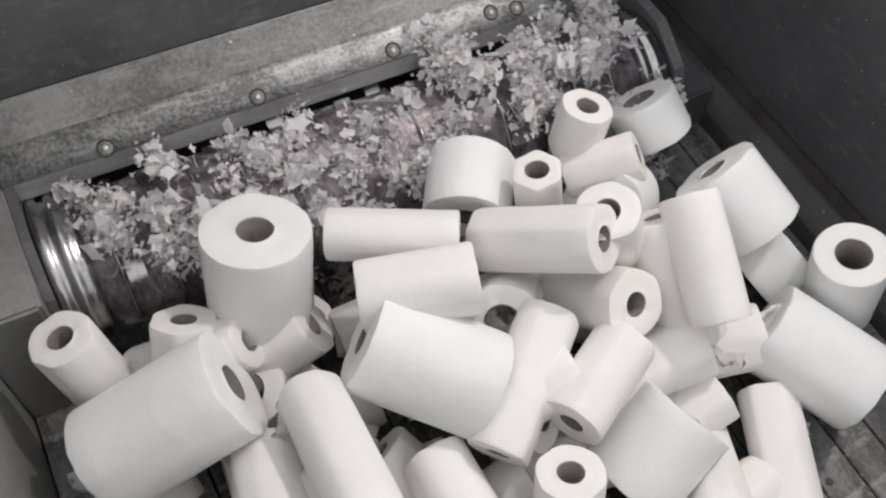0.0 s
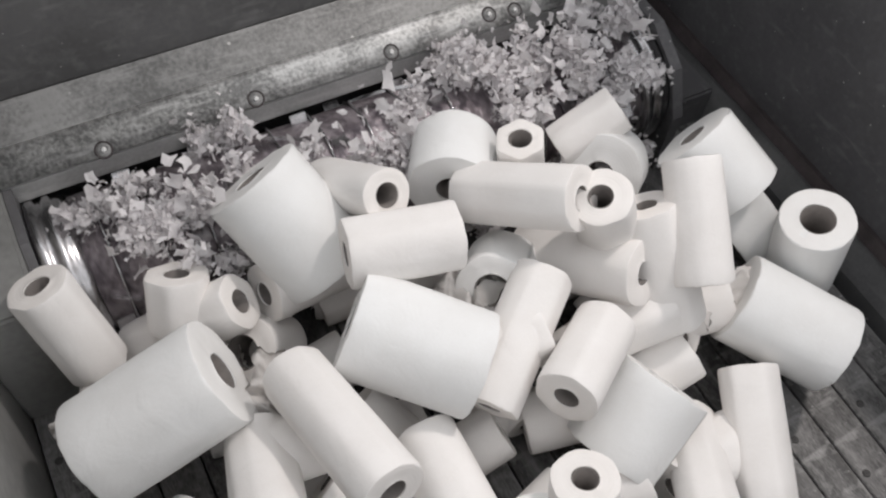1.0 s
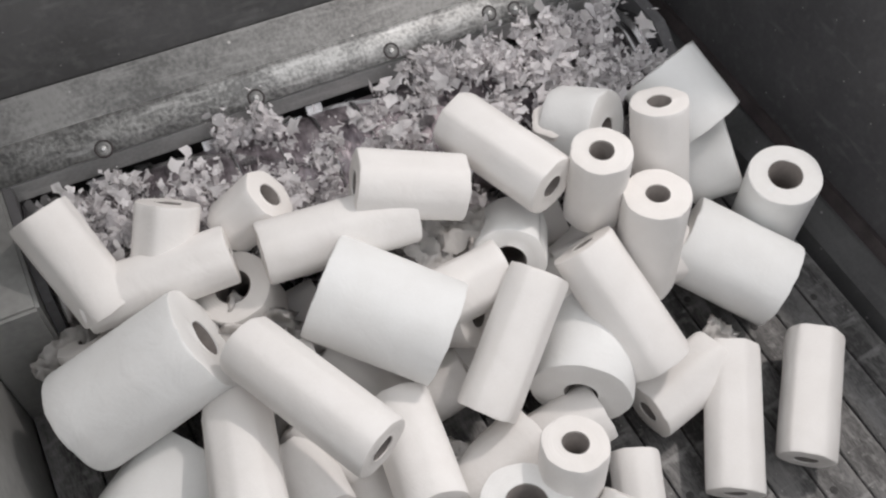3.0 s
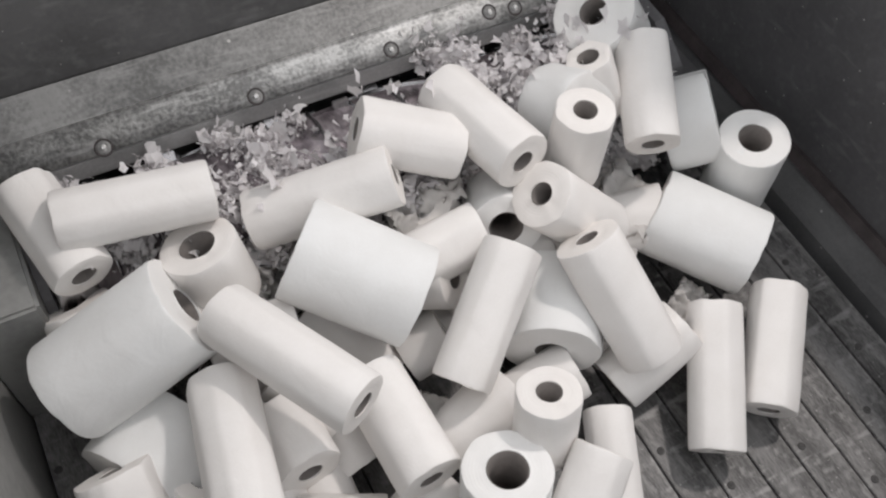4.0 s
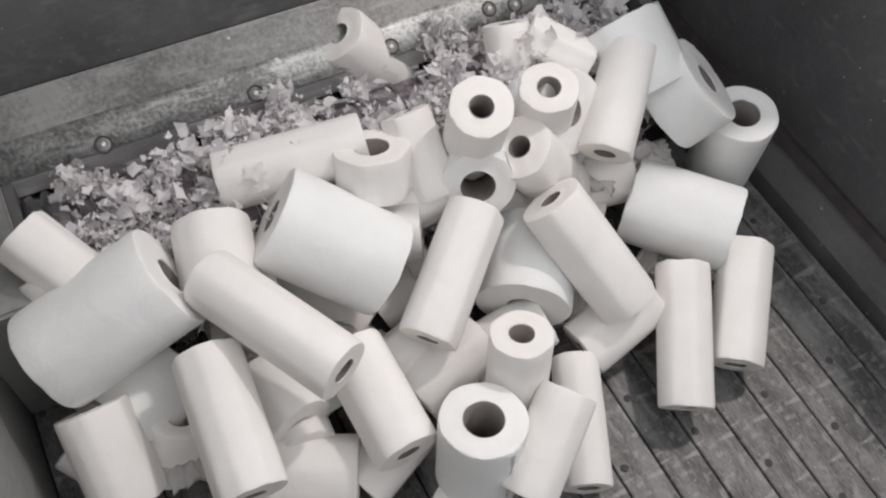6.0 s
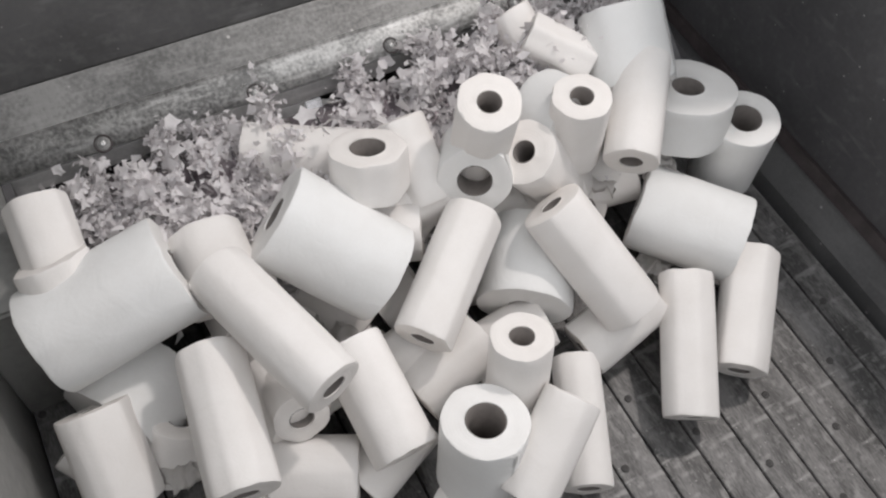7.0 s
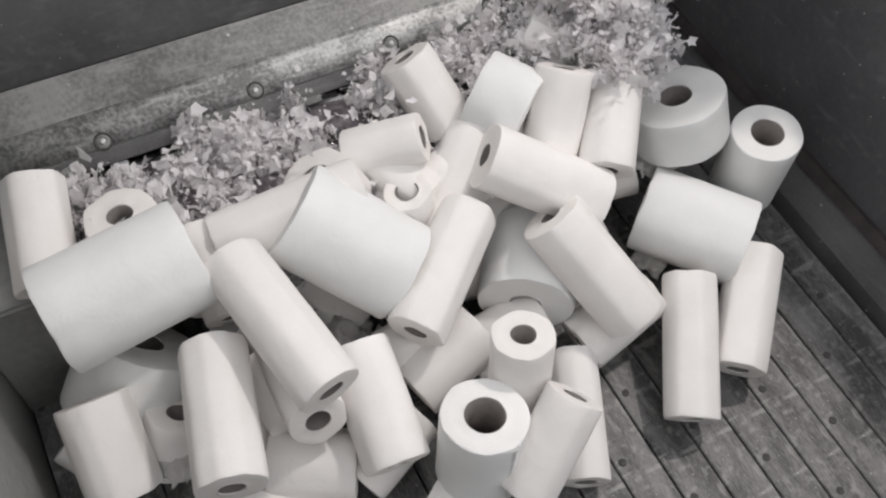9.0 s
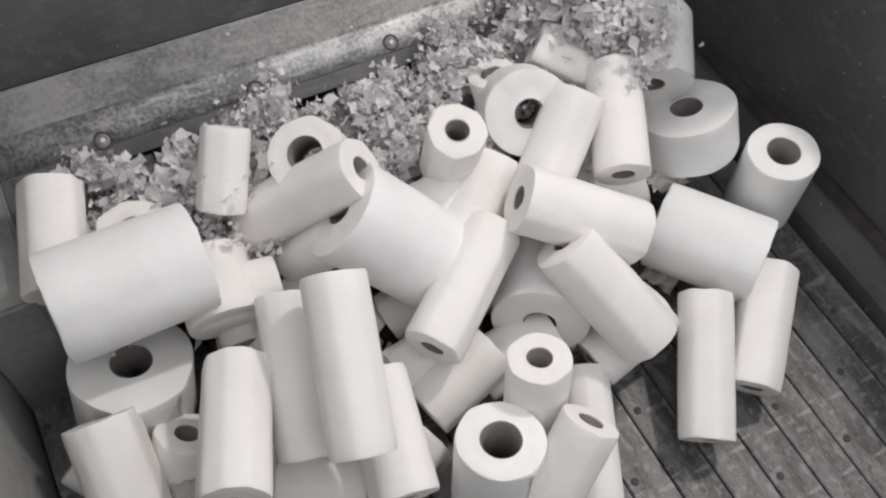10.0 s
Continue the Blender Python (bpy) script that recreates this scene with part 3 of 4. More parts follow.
    roll(0.053, 0.177, [(0, 0.735, 0.603, 0.36, -0.375, -0.048, 0.926), (1, 0.744, 0.536, 0.36, -0.363, -0.036, 0.931), (1.5, 0.768, 0.507, 0.36, -0.354, -0.084, 0.931), (2, 0.793, 0.497, 0.36, -0.353, -0.198, 0.914), (3.5, 0.761, 0.475, 0.36, 0.031, 0.163, 0.986), (4, 0.79, 0.487, 0.36, -0.054, -0.024, 0.998), (4.5, 0.755, 0.49, 0.36, -0.163, -0.093, 0.982), (5.5, 0.751, 0.482, 0.36, -0.204, -0.223, 0.953), (7, 0.801, 0.4, 0.36, -0.098, -0.023, 0.995), (7.5, 0.765, 0.456, 0.36, -0.165, -0.088, 0.982), (8, 0.765, 0.458, 0.36, -0.195, -0.109, 0.975), (8.3, 0.797, 0.422, 0.36, -0.164, -0.131, 0.978), (8.5, 0.78, 0.429, 0.36, -0.044, 0.096, 0.994), (9, 0.778, 0.425, 0.36, 0.357, 0.497, 0.791), (10, 0.757, 0.418, 0.36, 0.632, 0.507, 0.586)])
    roll(0.056, 0.234, [(0, 0.605, 0.628, 0.38, 0.518, -0.647, 0.559), (1, 0.626, 0.627, 0.38, 0.487, -0.711, 0.507), (1.5, 0.62, 0.627, 0.38, 0.583, -0.725, 0.366), (2, 0.652, 0.631, 0.38, 0.323, -0.872, 0.368), (3.5, 0.636, 0.583, 0.38, 0.289, -0.956, -0.049), (4.5, 0.638, 0.578, 0.38, 0.033, -0.964, 0.262), (5, 0.592, 0.454, 0.38, -0.142, -0.381, 0.913), (5.5, 0.609, 0.464, 0.38, -0.161, -0.369, 0.915), (6.5, 0.62, 0.44, 0.38, -0.125, -0.219, 0.968), (7, 0.624, 0.443, 0.38, -0.102, -0.201, 0.974), (7.5, 0.566, 0.407, 0.27, 0.646, 0.636, 0.422), (8, 0.559, 0.422, 0.27, 0.652, 0.641, 0.404), (8.5, 0.568, 0.416, 0.27, 0.687, 0.57, 0.451), (9, 0.566, 0.412, 0.27, 0.647, 0.599, 0.471), (9.5, 0.544, 0.389, 0.27, 0.665, 0.593, 0.454), (10, 0.563, 0.386, 0.27, 0.67, 0.613, 0.419)])
    roll(0.051, 0.220, [(0, 0.847, 0.486, 0.36, -0.164, -0.878, -0.449), (1, 0.888, 0.458, 0.36, -0.26, -0.803, -0.536), (1.5, 0.942, 0.463, 0.36, -0.261, -0.783, -0.565), (2.2, 0.922, 0.446, 0.36, -0.037, -0.545, -0.838), (3.5, 0.91, 0.515, 0.36, 0.122, -0.241, -0.963), (4, 0.978, 0.534, 0.36, -0.393, -0.875, -0.283), (4.5, 0.95, 0.442, 0.36, -0.451, -0.812, -0.371), (5, 0.955, 0.43, 0.36, -0.631, -0.753, -0.189), (5.5, 0.901, 0.437, 0.36, -0.648, -0.62, -0.442), (7, 0.93, 0.386, 0.36, -0.592, -0.768, -0.243), (7.5, 0.921, 0.38, 0.36, -0.577, -0.713, -0.399), (8, 0.901, 0.366, 0.36, -0.534, -0.78, -0.326), (9, 0.875, 0.382, 0.36, -0.533, -0.771, -0.348), (9.5, 0.875, 0.41, 0.36, -0.398, -0.874, -0.279), (10, 0.877, 0.408, 0.36, -0.407, -0.877, -0.254)])
    roll(0.082, 0.151, [(0, 1.034, 0.596, 0.28, -0.319, 0.821, 0.473), (1, 1.057, 0.587, 0.28, -0.355, 0.8, 0.483), (3.5, 1.062, 0.613, 0.33, -0.257, 0.886, 0.385), (4, 1.001, 0.72, 0.355, -0.568, -0.059, 0.821), (4.5, 0.989, 0.553, 0.38, -0.71, -0.091, 0.698), (5.5, 1.013, 0.489, 0.355, -0.242, 0.87, 0.431), (7.5, 0.983, 0.527, 0.38, 0.304, 0.765, 0.567), (9.5, 0.97, 0.541, 0.36, 0.938, 0.065, -0.34), (10, 1.04, 0.536, 0.355, 0.478, 0.835, 0.273)])
    roll(0.095, 0.105, [(0, 1.125, 0.525, 0.12, -0.799, -0.004, -0.601), (1, 1.159, 0.529, 0.12, -0.804, 0.072, -0.591), (3.5, 1.128, 0.551, 0.195, -0.782, 0.44, -0.442), (5.5, 1.085, 0.42, 0.32, -0.816, 0.38, -0.436), (7.5, 1.07, 0.395, 0.27, 0.275, -0.37, -0.887), (9, 1.059, 0.382, 0.27, 0.227, -0.319, -0.92), (10, 1.078, 0.403, 0.245, 0.175, -0.351, -0.92)])
    roll(0.051, 0.193, [(0, -0.131, 0.789, 0.26, -0.156, 0.153, 0.976), (1, -0.131, 0.765, 0.285, -0.177, 0.372, 0.911), (1.5, -0.133, 0.743, 0.308, -0.226, 0.755, 0.615), (1.6, -0.127, 0.741, 0.31, -0.022, 0.313, 0.95), (2, -0.098, 0.777, 0.335, -0.091, 0.875, 0.475), (2.2, -0.077, 0.747, 0.335, 0.01, 0.725, 0.689), (3.5, -0.09, 0.685, 0.36, -0.416, 0.774, 0.477), (4, -0.101, 0.689, 0.355, -0.206, 0.965, 0.163), (4.5, -0.076, 0.567, 0.35, -0.782, 0.482, 0.394), (5.5, -0.093, 0.493, 0.33, -0.768, 0.546, 0.335), (6.5, -0.111, 0.501, 0.35, -0.162, 0.884, 0.438), (7.5, -0.117, 0.549, 0.36, 0.203, 0.941, 0.272), (9, -0.123, 0.556, 0.36, 0.186, 0.942, 0.28), (10, -0.107, 0.582, 0.36, 0.272, 0.928, 0.255)])
    roll(0.053, 0.100, [(0, 0.019, 0.761, 0.26, 0.27, 0.489, 0.83), (1, 0.042, 0.753, 0.26, 0.247, 0.512, 0.823), (2, 0.051, 0.733, 0.31, 0.384, 0.842, 0.379), (3.5, 0.068, 0.698, 0.36, 0.395, 0.458, 0.797), (3.8, 0.076, 0.689, 0.375, 0.316, 0.459, 0.83), (4.1, 0.112, 1.077, -0.12, 0.312, 0.732, 0.606), (10, 0.133, 1.13, -0.12, 0.039, 0.753, 0.657)])
    roll(0.090, 0.209, [(0, 0.172, 0.812, 0.3, 0.124, 0.197, 0.973), (0.5, 0.179, 0.849, 0.33, 0.064, 0.197, 0.978), (0.8, 0.221, 0.774, 0.325, -0.195, 0.53, 0.825), (1, 0.26, 0.775, 0.325, -0.377, 0.676, 0.633), (1.25, 0.27, 0.765, 0.35, -0.413, 0.739, 0.531), (1.45, 0.339, 1.226, -0.12, 0.202, -0.276, 0.94), (10, 0.435, 1.193, -0.12, 0.359, -0.089, 0.929)])
    roll(0.045, 0.221, [(0, 0.392, 0.752, 0.36, 0.865, -0.495, 0.078), (0.5, 0.417, 0.812, 0.3, 0.771, -0.602, 0.208), (0.6, 0.4, 0.774, 0.36, 0.42, -0.632, 0.651), (1, 0.379, 0.776, 0.36, 0.202, -0.76, 0.618), (1.5, 0.355, 0.794, 0.36, 0.278, -0.93, 0.241), (2, 0.482, 1.275, -0.12, 0.079, -0.869, 0.489), (10, 0.568, 1.252, -0.12, 0.181, -0.713, 0.677)])
    roll(0.058, 0.190, [(0, 0.379, 0.635, 0.38, -0.94, 0.319, -0.124), (1, 0.396, 0.624, 0.38, -0.977, 0.21, 0.038), (2, 0.415, 0.604, 0.38, -0.976, 0.179, 0.121), (3.5, 0.481, 0.602, 0.38, -0.877, 0.443, 0.188), (4.5, 0.522, 0.61, 0.38, -0.855, 0.381, 0.353), (5, 0.461, 0.659, 0.38, -0.647, 0.681, -0.342), (5.1, 0.511, 0.619, 0.38, -0.815, 0.575, 0.065), (5.5, 0.521, 0.685, 0.38, -0.513, 0.841, 0.171), (6, 0.554, 0.769, 0.3, -0.595, 0.119, 0.795), (6.6, 0.729, 1.147, -0.12, -0.575, 0.606, 0.549), (10, 0.725, 1.171, -0.12, -0.574, 0.608, 0.548)])
    roll(0.080, 0.126, [(0, 0.587, 0.829, 0.29, -0.537, -0.834, -0.128), (1, 0.579, 0.778, 0.315, -0.526, -0.842, 0.123), (1.5, 0.565, 0.719, 0.35, -0.107, 0.043, 0.993), (1.98, 0.836, 1.159, -0.12, 0.562, 0.824, 0.077), (10, 0.939, 1.132, -0.12, 0.671, 0.734, -0.104)])
    roll(0.080, 0.104, [(0, 0.839, 0.716, 0.24, -0.771, -0.395, 0.499), (1, 0.876, 0.694, 0.24, -0.661, -0.487, 0.571), (2, 0.91, 0.66, 0.24, -0.69, 0.708, -0.15), (3.5, 0.817, 0.618, 0.34, -0.393, 0.759, -0.519), (4.5, 0.836, 0.533, 0.34, -0.08, 0.904, -0.419), (5.5, 0.794, 0.477, 0.34, -0.175, 0.693, -0.7), (7.5, 0.798, 0.433, 0.34, -0.213, 0.955, -0.205), (8, 0.81, 0.469, 0.29, -0.65, 0.716, 0.256), (8.5, 0.81, 0.456, 0.315, -0.542, 0.793, -0.279), (9, 0.702, 0.492, 0.365, -0.595, 0.793, 0.127), (9.5, 0.704, 0.474, 0.365, -0.801, 0.497, -0.335), (10, 0.727, 0.501, 0.365, 0.27, 0.717, -0.642)])
    roll(0.054, 0.265, [(0, 0.119, 0.728, 0.17, 0.81, -0.098, 0.578), (1, 0.304, 0.744, 0.2, 0.942, 0.204, -0.268), (2, 0.299, 0.63, 0.34, 0.942, 0.089, -0.324), (3.5, 0.332, 0.57, 0.34, 0.957, -0.212, 0.197), (4.5, 0.321, 0.583, 0.34, 0.837, -0.322, 0.442), (5, 0.291, 0.581, 0.35, 0.845, -0.134, 0.517), (5.5, 0.28, 0.54, 0.36, 0.974, -0.052, 0.221), (7, 0.36, 0.579, 0.3, 0.876, -0.483, -0.004), (7.5, 0.335, 0.58, 0.3, 0.964, -0.227, -0.139), (8.2, 0.256, 0.488, 0.3, 0.98, -0.079, 0.18), (9, 0.26, 0.447, 0.325, 0.979, -0.081, 0.185), (9.6, 0.259, 0.476, 0.295, 0.981, -0.11, 0.161), (10, 0.293, 0.506, 0.34, 0.665, -0.359, 0.655)])
    roll(0.049, 0.248, [(0, 0.025, 0.768, 0.2, 0.754, -0.358, 0.55), (1, 0.041, 0.736, 0.2, 0.748, -0.294, 0.594), (2, 0.065, 0.678, 0.2, 0.737, -0.282, 0.614), (2.6, 0.013, 0.667, 0.28, 0.937, -0.188, 0.296), (3.5, 0.039, 0.619, 0.36, 0.991, 0.009, -0.132), (3.9, 0.014, 0.675, 0.36, 0.97, -0.199, -0.143), (4, 0.032, 0.65, 0.4, 0.991, -0.125, -0.054), (4.2, 0.053, 0.789, 0.36, 0.863, 0.055, -0.502), (4.5, 0.07, 0.821, 0.31, 0.912, -0.031, -0.41), (4.8, 0.105, 0.68, 0.36, 0.746, 0.188, -0.639), (5, 0.05, 0.623, 0.36, 0.999, 0.006, 0.045), (5.5, 0.082, 0.541, 0.375, 0.746, 0.358, -0.561), (6.5, 0.134, 1.029, -0.12, 0.624, 0.428, -0.653), (10, 0.188, 1.222, -0.12, 0.668, 0.442, -0.599)])
    roll(0.051, 0.108, [(0, 0.225, 0.801, 0.078, 0.639, -0.134, 0.757), (2.2, 0.202, 0.695, 0.277, 0.663, -0.226, 0.714), (2.9, 0.205, 0.703, 0.325, 0.692, -0.147, 0.707), (3.5, 0.204, 0.688, 0.35, 0.686, -0.164, 0.709), (4.1, 0.25, 0.913, 0.1, 0.665, -0.038, 0.746), (4.5, 0.297, 1.102, -0.12, 0.679, 0.112, 0.726), (10, 0.358, 1.228, -0.12, 0.716, 0.164, 0.679)])
    roll(0.066, 0.128, [(0, 0.103, 0.681, 0.14, -0.303, -0.15, 0.941), (1, 0.141, 0.669, 0.14, -0.529, -0.289, 0.798), (2, 0.16, 0.648, 0.14, -0.533, -0.314, 0.786), (3.5, 0.135, 0.587, 0.255, -0.032, 0.09, 0.995), (4, 0.108, 0.552, 0.292, -0.16, 0.271, 0.949), (4.5, 0.094, 0.54, 0.33, 0.11, 0.162, 0.981), (5, 0.093, 0.531, 0.328, 0.05, 0.41, 0.911), (5.5, 0.122, 0.439, 0.325, 0.295, 0.927, 0.23), (7, 0.114, 0.436, 0.295, 0.005, 0.975, 0.22), (10, 0.101, 0.45, 0.25, 0.066, 0.978, 0.197)])
    roll(0.066, 0.087, [(0, 0.494, 0.775, 0.1, -0.537, 0.433, 0.724), (3.5, 0.555, 0.581, 0.1, -0.389, 0.229, 0.892), (4.5, 0.477, 0.5, 0.32, -0.206, 0.184, 0.961), (5.5, 0.432, 0.477, 0.345, 0.086, 0.371, 0.925), (7, 0.412, 0.465, 0.37, 0.093, 0.321, 0.942), (7.5, 0.406, 0.473, 0.37, 0.035, 0.266, 0.963), (8, 0.418, 0.51, 0.32, 0.089, 0.406, 0.91), (8.5, 0.367, 0.489, 0.345, -0.485, 0.621, 0.615), (9, 0.337, 0.466, 0.325, -0.418, 0.091, 0.904), (9.5, 0.325, 0.471, 0.345, -0.371, -0.108, 0.923), (10, 0.33, 0.553, 0.37, -0.383, -0.297, 0.875)])
    roll(0.061, 0.168, [(5.5, -0.148, 0.248, 0.17, -0.041, 0.838, 0.544), (7.5, -0.154, 0.248, 0.17, 0.028, 0.842, 0.539), (10, -0.149, 0.254, 0.17, 0.021, 0.869, 0.494)])
    roll(0.056, 0.240, [(0, 0.046, 0.444, 0.27, -0.171, -0.864, 0.474), (1, 0.05, 0.373, 0.27, -0.186, -0.894, 0.407), (3.5, 0.029, 0.276, 0.27, -0.211, -0.96, 0.182), (5.5, 0.037, 0.171, 0.27, -0.03, -0.982, -0.184), (7.5, 0.033, 0.183, 0.27, -0.17, -0.98, -0.104), (8, 0.03, 0.189, 0.27, -0.144, -0.98, 0.136), (9, 0.029, 0.18, 0.27, -0.229, -0.973, -0.009), (9.5, 0.034, 0.199, 0.27, -0.368, -0.911, -0.185), (10, 0.039, 0.188, 0.27, -0.356, -0.926, 0.122)])
    roll(0.058, 0.127, [(3.5, 0.119, 0.274, 0.15, 0.06, -0.996, 0.071), (5.5, 0.141, 0.232, 0.15, 0.131, -0.991, 0.037)])
    roll(0.055, 0.211, [(0, 0.313, 0.327, 0.2, 0.003, -0.997, 0.078), (1, 0.316, 0.275, 0.2, -0.03, -0.994, 0.101), (3.5, 0.286, 0.214, 0.2, -0.194, -0.961, 0.198), (4, 0.288, 0.193, 0.2, 0.048, -0.999, 0.017), (4.5, 0.281, 0.173, 0.2, 0.035, -0.998, -0.057), (5, 0.276, 0.157, 0.2, 0.057, -0.961, -0.27), (5.5, 0.276, 0.133, 0.2, 0.033, -0.999, 0.027), (7.5, 0.273, 0.139, 0.2, 0.047, -0.945, -0.325), (10, 0.261, 0.1, 0.2, -0.177, -0.968, -0.175)])
    roll(0.061, 0.150, [(7.5, 0.141, 0.106, 0.09, 0.892, -0.452, 0.02)])
    roll(0.049, 0.081, [(0, 0.371, 0.18, 0.055, -0.945, -0.328, 0), (3.3, 0.374, 0.181, 0.055, -0.945, -0.327, -0.002), (5.5, 0.371, 0.221, 0.13, -0.945, -0.327, 0.005), (7.5, 0.368, 0.225, 0.13, -0.991, -0.136, -0.021)])
    roll(0.061, 0.164, [(5.5, 0.433, 0.171, 0.12, -0.931, -0.248, -0.269)])
    roll(0.049, 0.185, [(5.5, 0.489, -0.058, 0.21, 0.704, 0.59, 0.396), (7.5, 0.485, -0.07, 0.21, 0.751, 0.495, 0.438), (10, 0.489, -0.079, 0.21, 0.606, 0.363, 0.708)])
    roll(0.045, 0.246, [(5.5, 0.616, -0.016, 0.063, -0.422, -0.899, -0.114)])
    roll(0.054, 0.113, [(5.5, -0.055, 0.253, 0.1, 0.432, 0.337, 0.837)])
    roll(0.103, 0.139, [(0, -0.081, 0.363, 0.109, 0.824, 0.566, 0), (7.8, -0.081, 0.364, 0.109, 0.825, 0.565, -0.004), (10, -0.082, 0.404, 0.13, 0.161, 0.117, 0.98)])
    roll(0.058, 0.089, [(3.5, 0.479, 0.429, 0.19, 0.547, -0.622, 0.561), (5.5, 0.442, 0.404, 0.24, 0.89, -0.438, 0.129)])
    roll(0.052, 0.091, [(5.5, 0.422, 0.35, 0.1, 0.931, 0.01, 0.364)])
    roll(0.047, 0.160, [(0, 0.528, 0.439, 0.053, -0.094, 0.996, 0), (3.3, 0.531, 0.44, 0.053, -0.093, 0.996, 0), (5.5, 0.527, 0.479, 0.34, -0.066, 0.714, 0.697), (7.5, 0.505, 0.481, 0.315, -0.031, 0.828, 0.56), (8, 0.514, 0.528, 0.315, -0.398, 0.822, 0.408), (8.5, 0.463, 0.513, 0.34, -0.677, 0.693, 0.247), (9, 0.467, 0.474, 0.315, -0.457, 0.801, 0.387), (10, 0.508, 0.548, 0.2, -0.506, 0.735, 0.452)])
    roll(0.047, 0.215, [(0, 0.388, 0.743, 0.053, -0.949, 0.314, 0), (3.3, 0.392, 0.744, 0.053, -0.949, 0.315, -0.002), (5.5, 0.388, 0.781, 0.17, -0.942, 0.314, 0.123)])
    roll(0.045, 0.092, [(0, 0.909, 1.314, -0.12, 0.049, 0.785, 0.618), (4.5, 0.908, 0.955, -0.12, 0.05, 0.787, 0.615), (4.85, 0.669, 0.628, 0.36, -0.198, 0.213, 0.957), (5, 0.648, 0.599, 0.399, 0.097, 0.155, 0.983), (5.1, 0.679, 0.635, 0.42, -0.236, 0.189, 0.953), (5.5, 0.763, 0.615, 0.375, 0.297, 0.477, 0.827), (6.5, 0.797, 0.612, 0.375, -0.085, 0.741, 0.666), (7, 0.83, 0.654, 0.36, -0.227, 0.811, 0.539), (7.5, 0.767, 0.635, 0.36, 0.083, 0.8, 0.595), (9, 0.703, 0.484, 0.325, -0.045, 0.587, 0.809), (10, 0.711, 0.567, 0.35, -0.187, 0.359, 0.915)])
    roll(0.044, 0.137, [(0, 0.675, 0.739, 0.33, -0.145, 0.122, 0.982), (1, 0.69, 0.722, 0.33, -0.168, 0.056, 0.984), (1.5, 0.714, 0.705, 0.33, -0.135, 0.007, 0.991), (2.2, 0.751, 0.672, 0.28, -0.217, 0.007, 0.976), (3.4, 0.835, 0.64, 0.28, -0.367, 0.105, 0.924), (4, 0.901, 0.594, 0.36, -0.335, 0.268, 0.904), (4.5, 0.903, 0.572, 0.38, -0.23, 0.534, 0.813), (5, 0.903, 0.565, 0.38, -0.527, 0.349, 0.775), (5.5, 0.863, 0.57, 0.375, -0.696, 0.656, 0.292)])
    roll(0.054, 0.180, [(0, 0.596, 0.399, 0.28, -0.888, -0.457, -0.052), (1, 0.603, 0.346, 0.28, -0.83, -0.533, 0.164), (2, 0.628, 0.278, 0.28, -0.815, -0.559, 0.154), (2.2, 0.631, 0.28, 0.28, -0.843, -0.527, 0.106), (3.3, 0.74, 0.36, 0.1, -0.782, -0.528, 0.332), (10, 0.724, 0.297, 0.084, -0.732, -0.599, 0.325)])
    roll(0.053, 0.077, [(0, 0.826, 0.406, 0.12, 0.388, -0.688, 0.614), (1, 0.835, 0.372, 0.12, 0.205, -0.736, 0.646)])
    roll(0.043, 0.070, [(0, 0.478, 0.399, 0.049, 0.993, 0.122, 0), (5.3, 0.478, 0.399, 0.049, 0.993, 0.121, -0.001), (7.5, 0.477, 0.439, 0.25, 0.233, 0.034, 0.972), (8, 0.47, 0.4, 0.3, -0.21, 0.072, 0.975), (8.5, 0.471, 0.402, 0.3, -0.209, 0.062, 0.976), (9, 0.468, 0.403, 0.3, -0.207, 0.051, 0.977), (9.5, 0.476, 0.41, 0.3, -0.188, 0.043, 0.981), (10, 0.497, 0.46, 0.2, -0.299, -0.16, 0.941)])
    roll(0.052, 0.156, [(0, 1.056, 1.423, -0.12, -0.132, 0.382, 0.915), (6.9, 0.805, 0.816, -0.12, -0.015, 0.127, 0.992), (7.3, 0.592, 0.511, 0.35, 0.372, 0.775, 0.511), (7.5, 0.61, 0.545, 0.36, 0.366, 0.766, 0.529), (8, 0.578, 0.559, 0.36, 0.145, 0.82, 0.554), (8.3, 0.608, 0.623, 0.36, 0.475, 0.788, 0.391), (8.5, 0.555, 0.616, 0.385, 0.554, 0.738, 0.385), (9, 0.586, 0.574, 0.36, -0.324, 0.634, 0.702), (9.5, 0.612, 0.579, 0.36, 0.238, 0.821, 0.52), (10, 0.564, 0.474, 0.36, -0.064, -0.214, 0.975)])
    roll(0.042, 0.145, [(0, 0.254, 1.248, -0.12, 0.26, 0.244, 0.934), (8.8, 0.252, 0.816, -0.12, 0.262, 0.25, 0.932), (9.5, 0.207, 0.582, 0.35, 0.48, 0.757, 0.443), (10, 0.185, 0.59, 0.375, 0.388, 0.637, 0.666)])
    roll(0.059, 0.056, [(0, -0.101, 0.754, 0.1, -0.022, 0.424, 0.905), (6.5, -0.121, 0.483, 0.325, -0.179, 0.8, 0.573), (7, -0.118, 0.488, 0.355, -0.077, 0.668, 0.74), (7.5, -0.113, 0.486, 0.355, -0.078, 0.667, 0.741), (8.5, -0.093, 0.507, 0.33, 0.055, 0.683, 0.728), (9, 0.002, 0.508, 0.375, -0.025, 0.142, 0.99), (9.4, 0.005, 0.507, 0.365, 0.017, 0.135, 0.991), (10, 0.011, 0.538, 0.35, 0.088, 0.114, 0.99)])
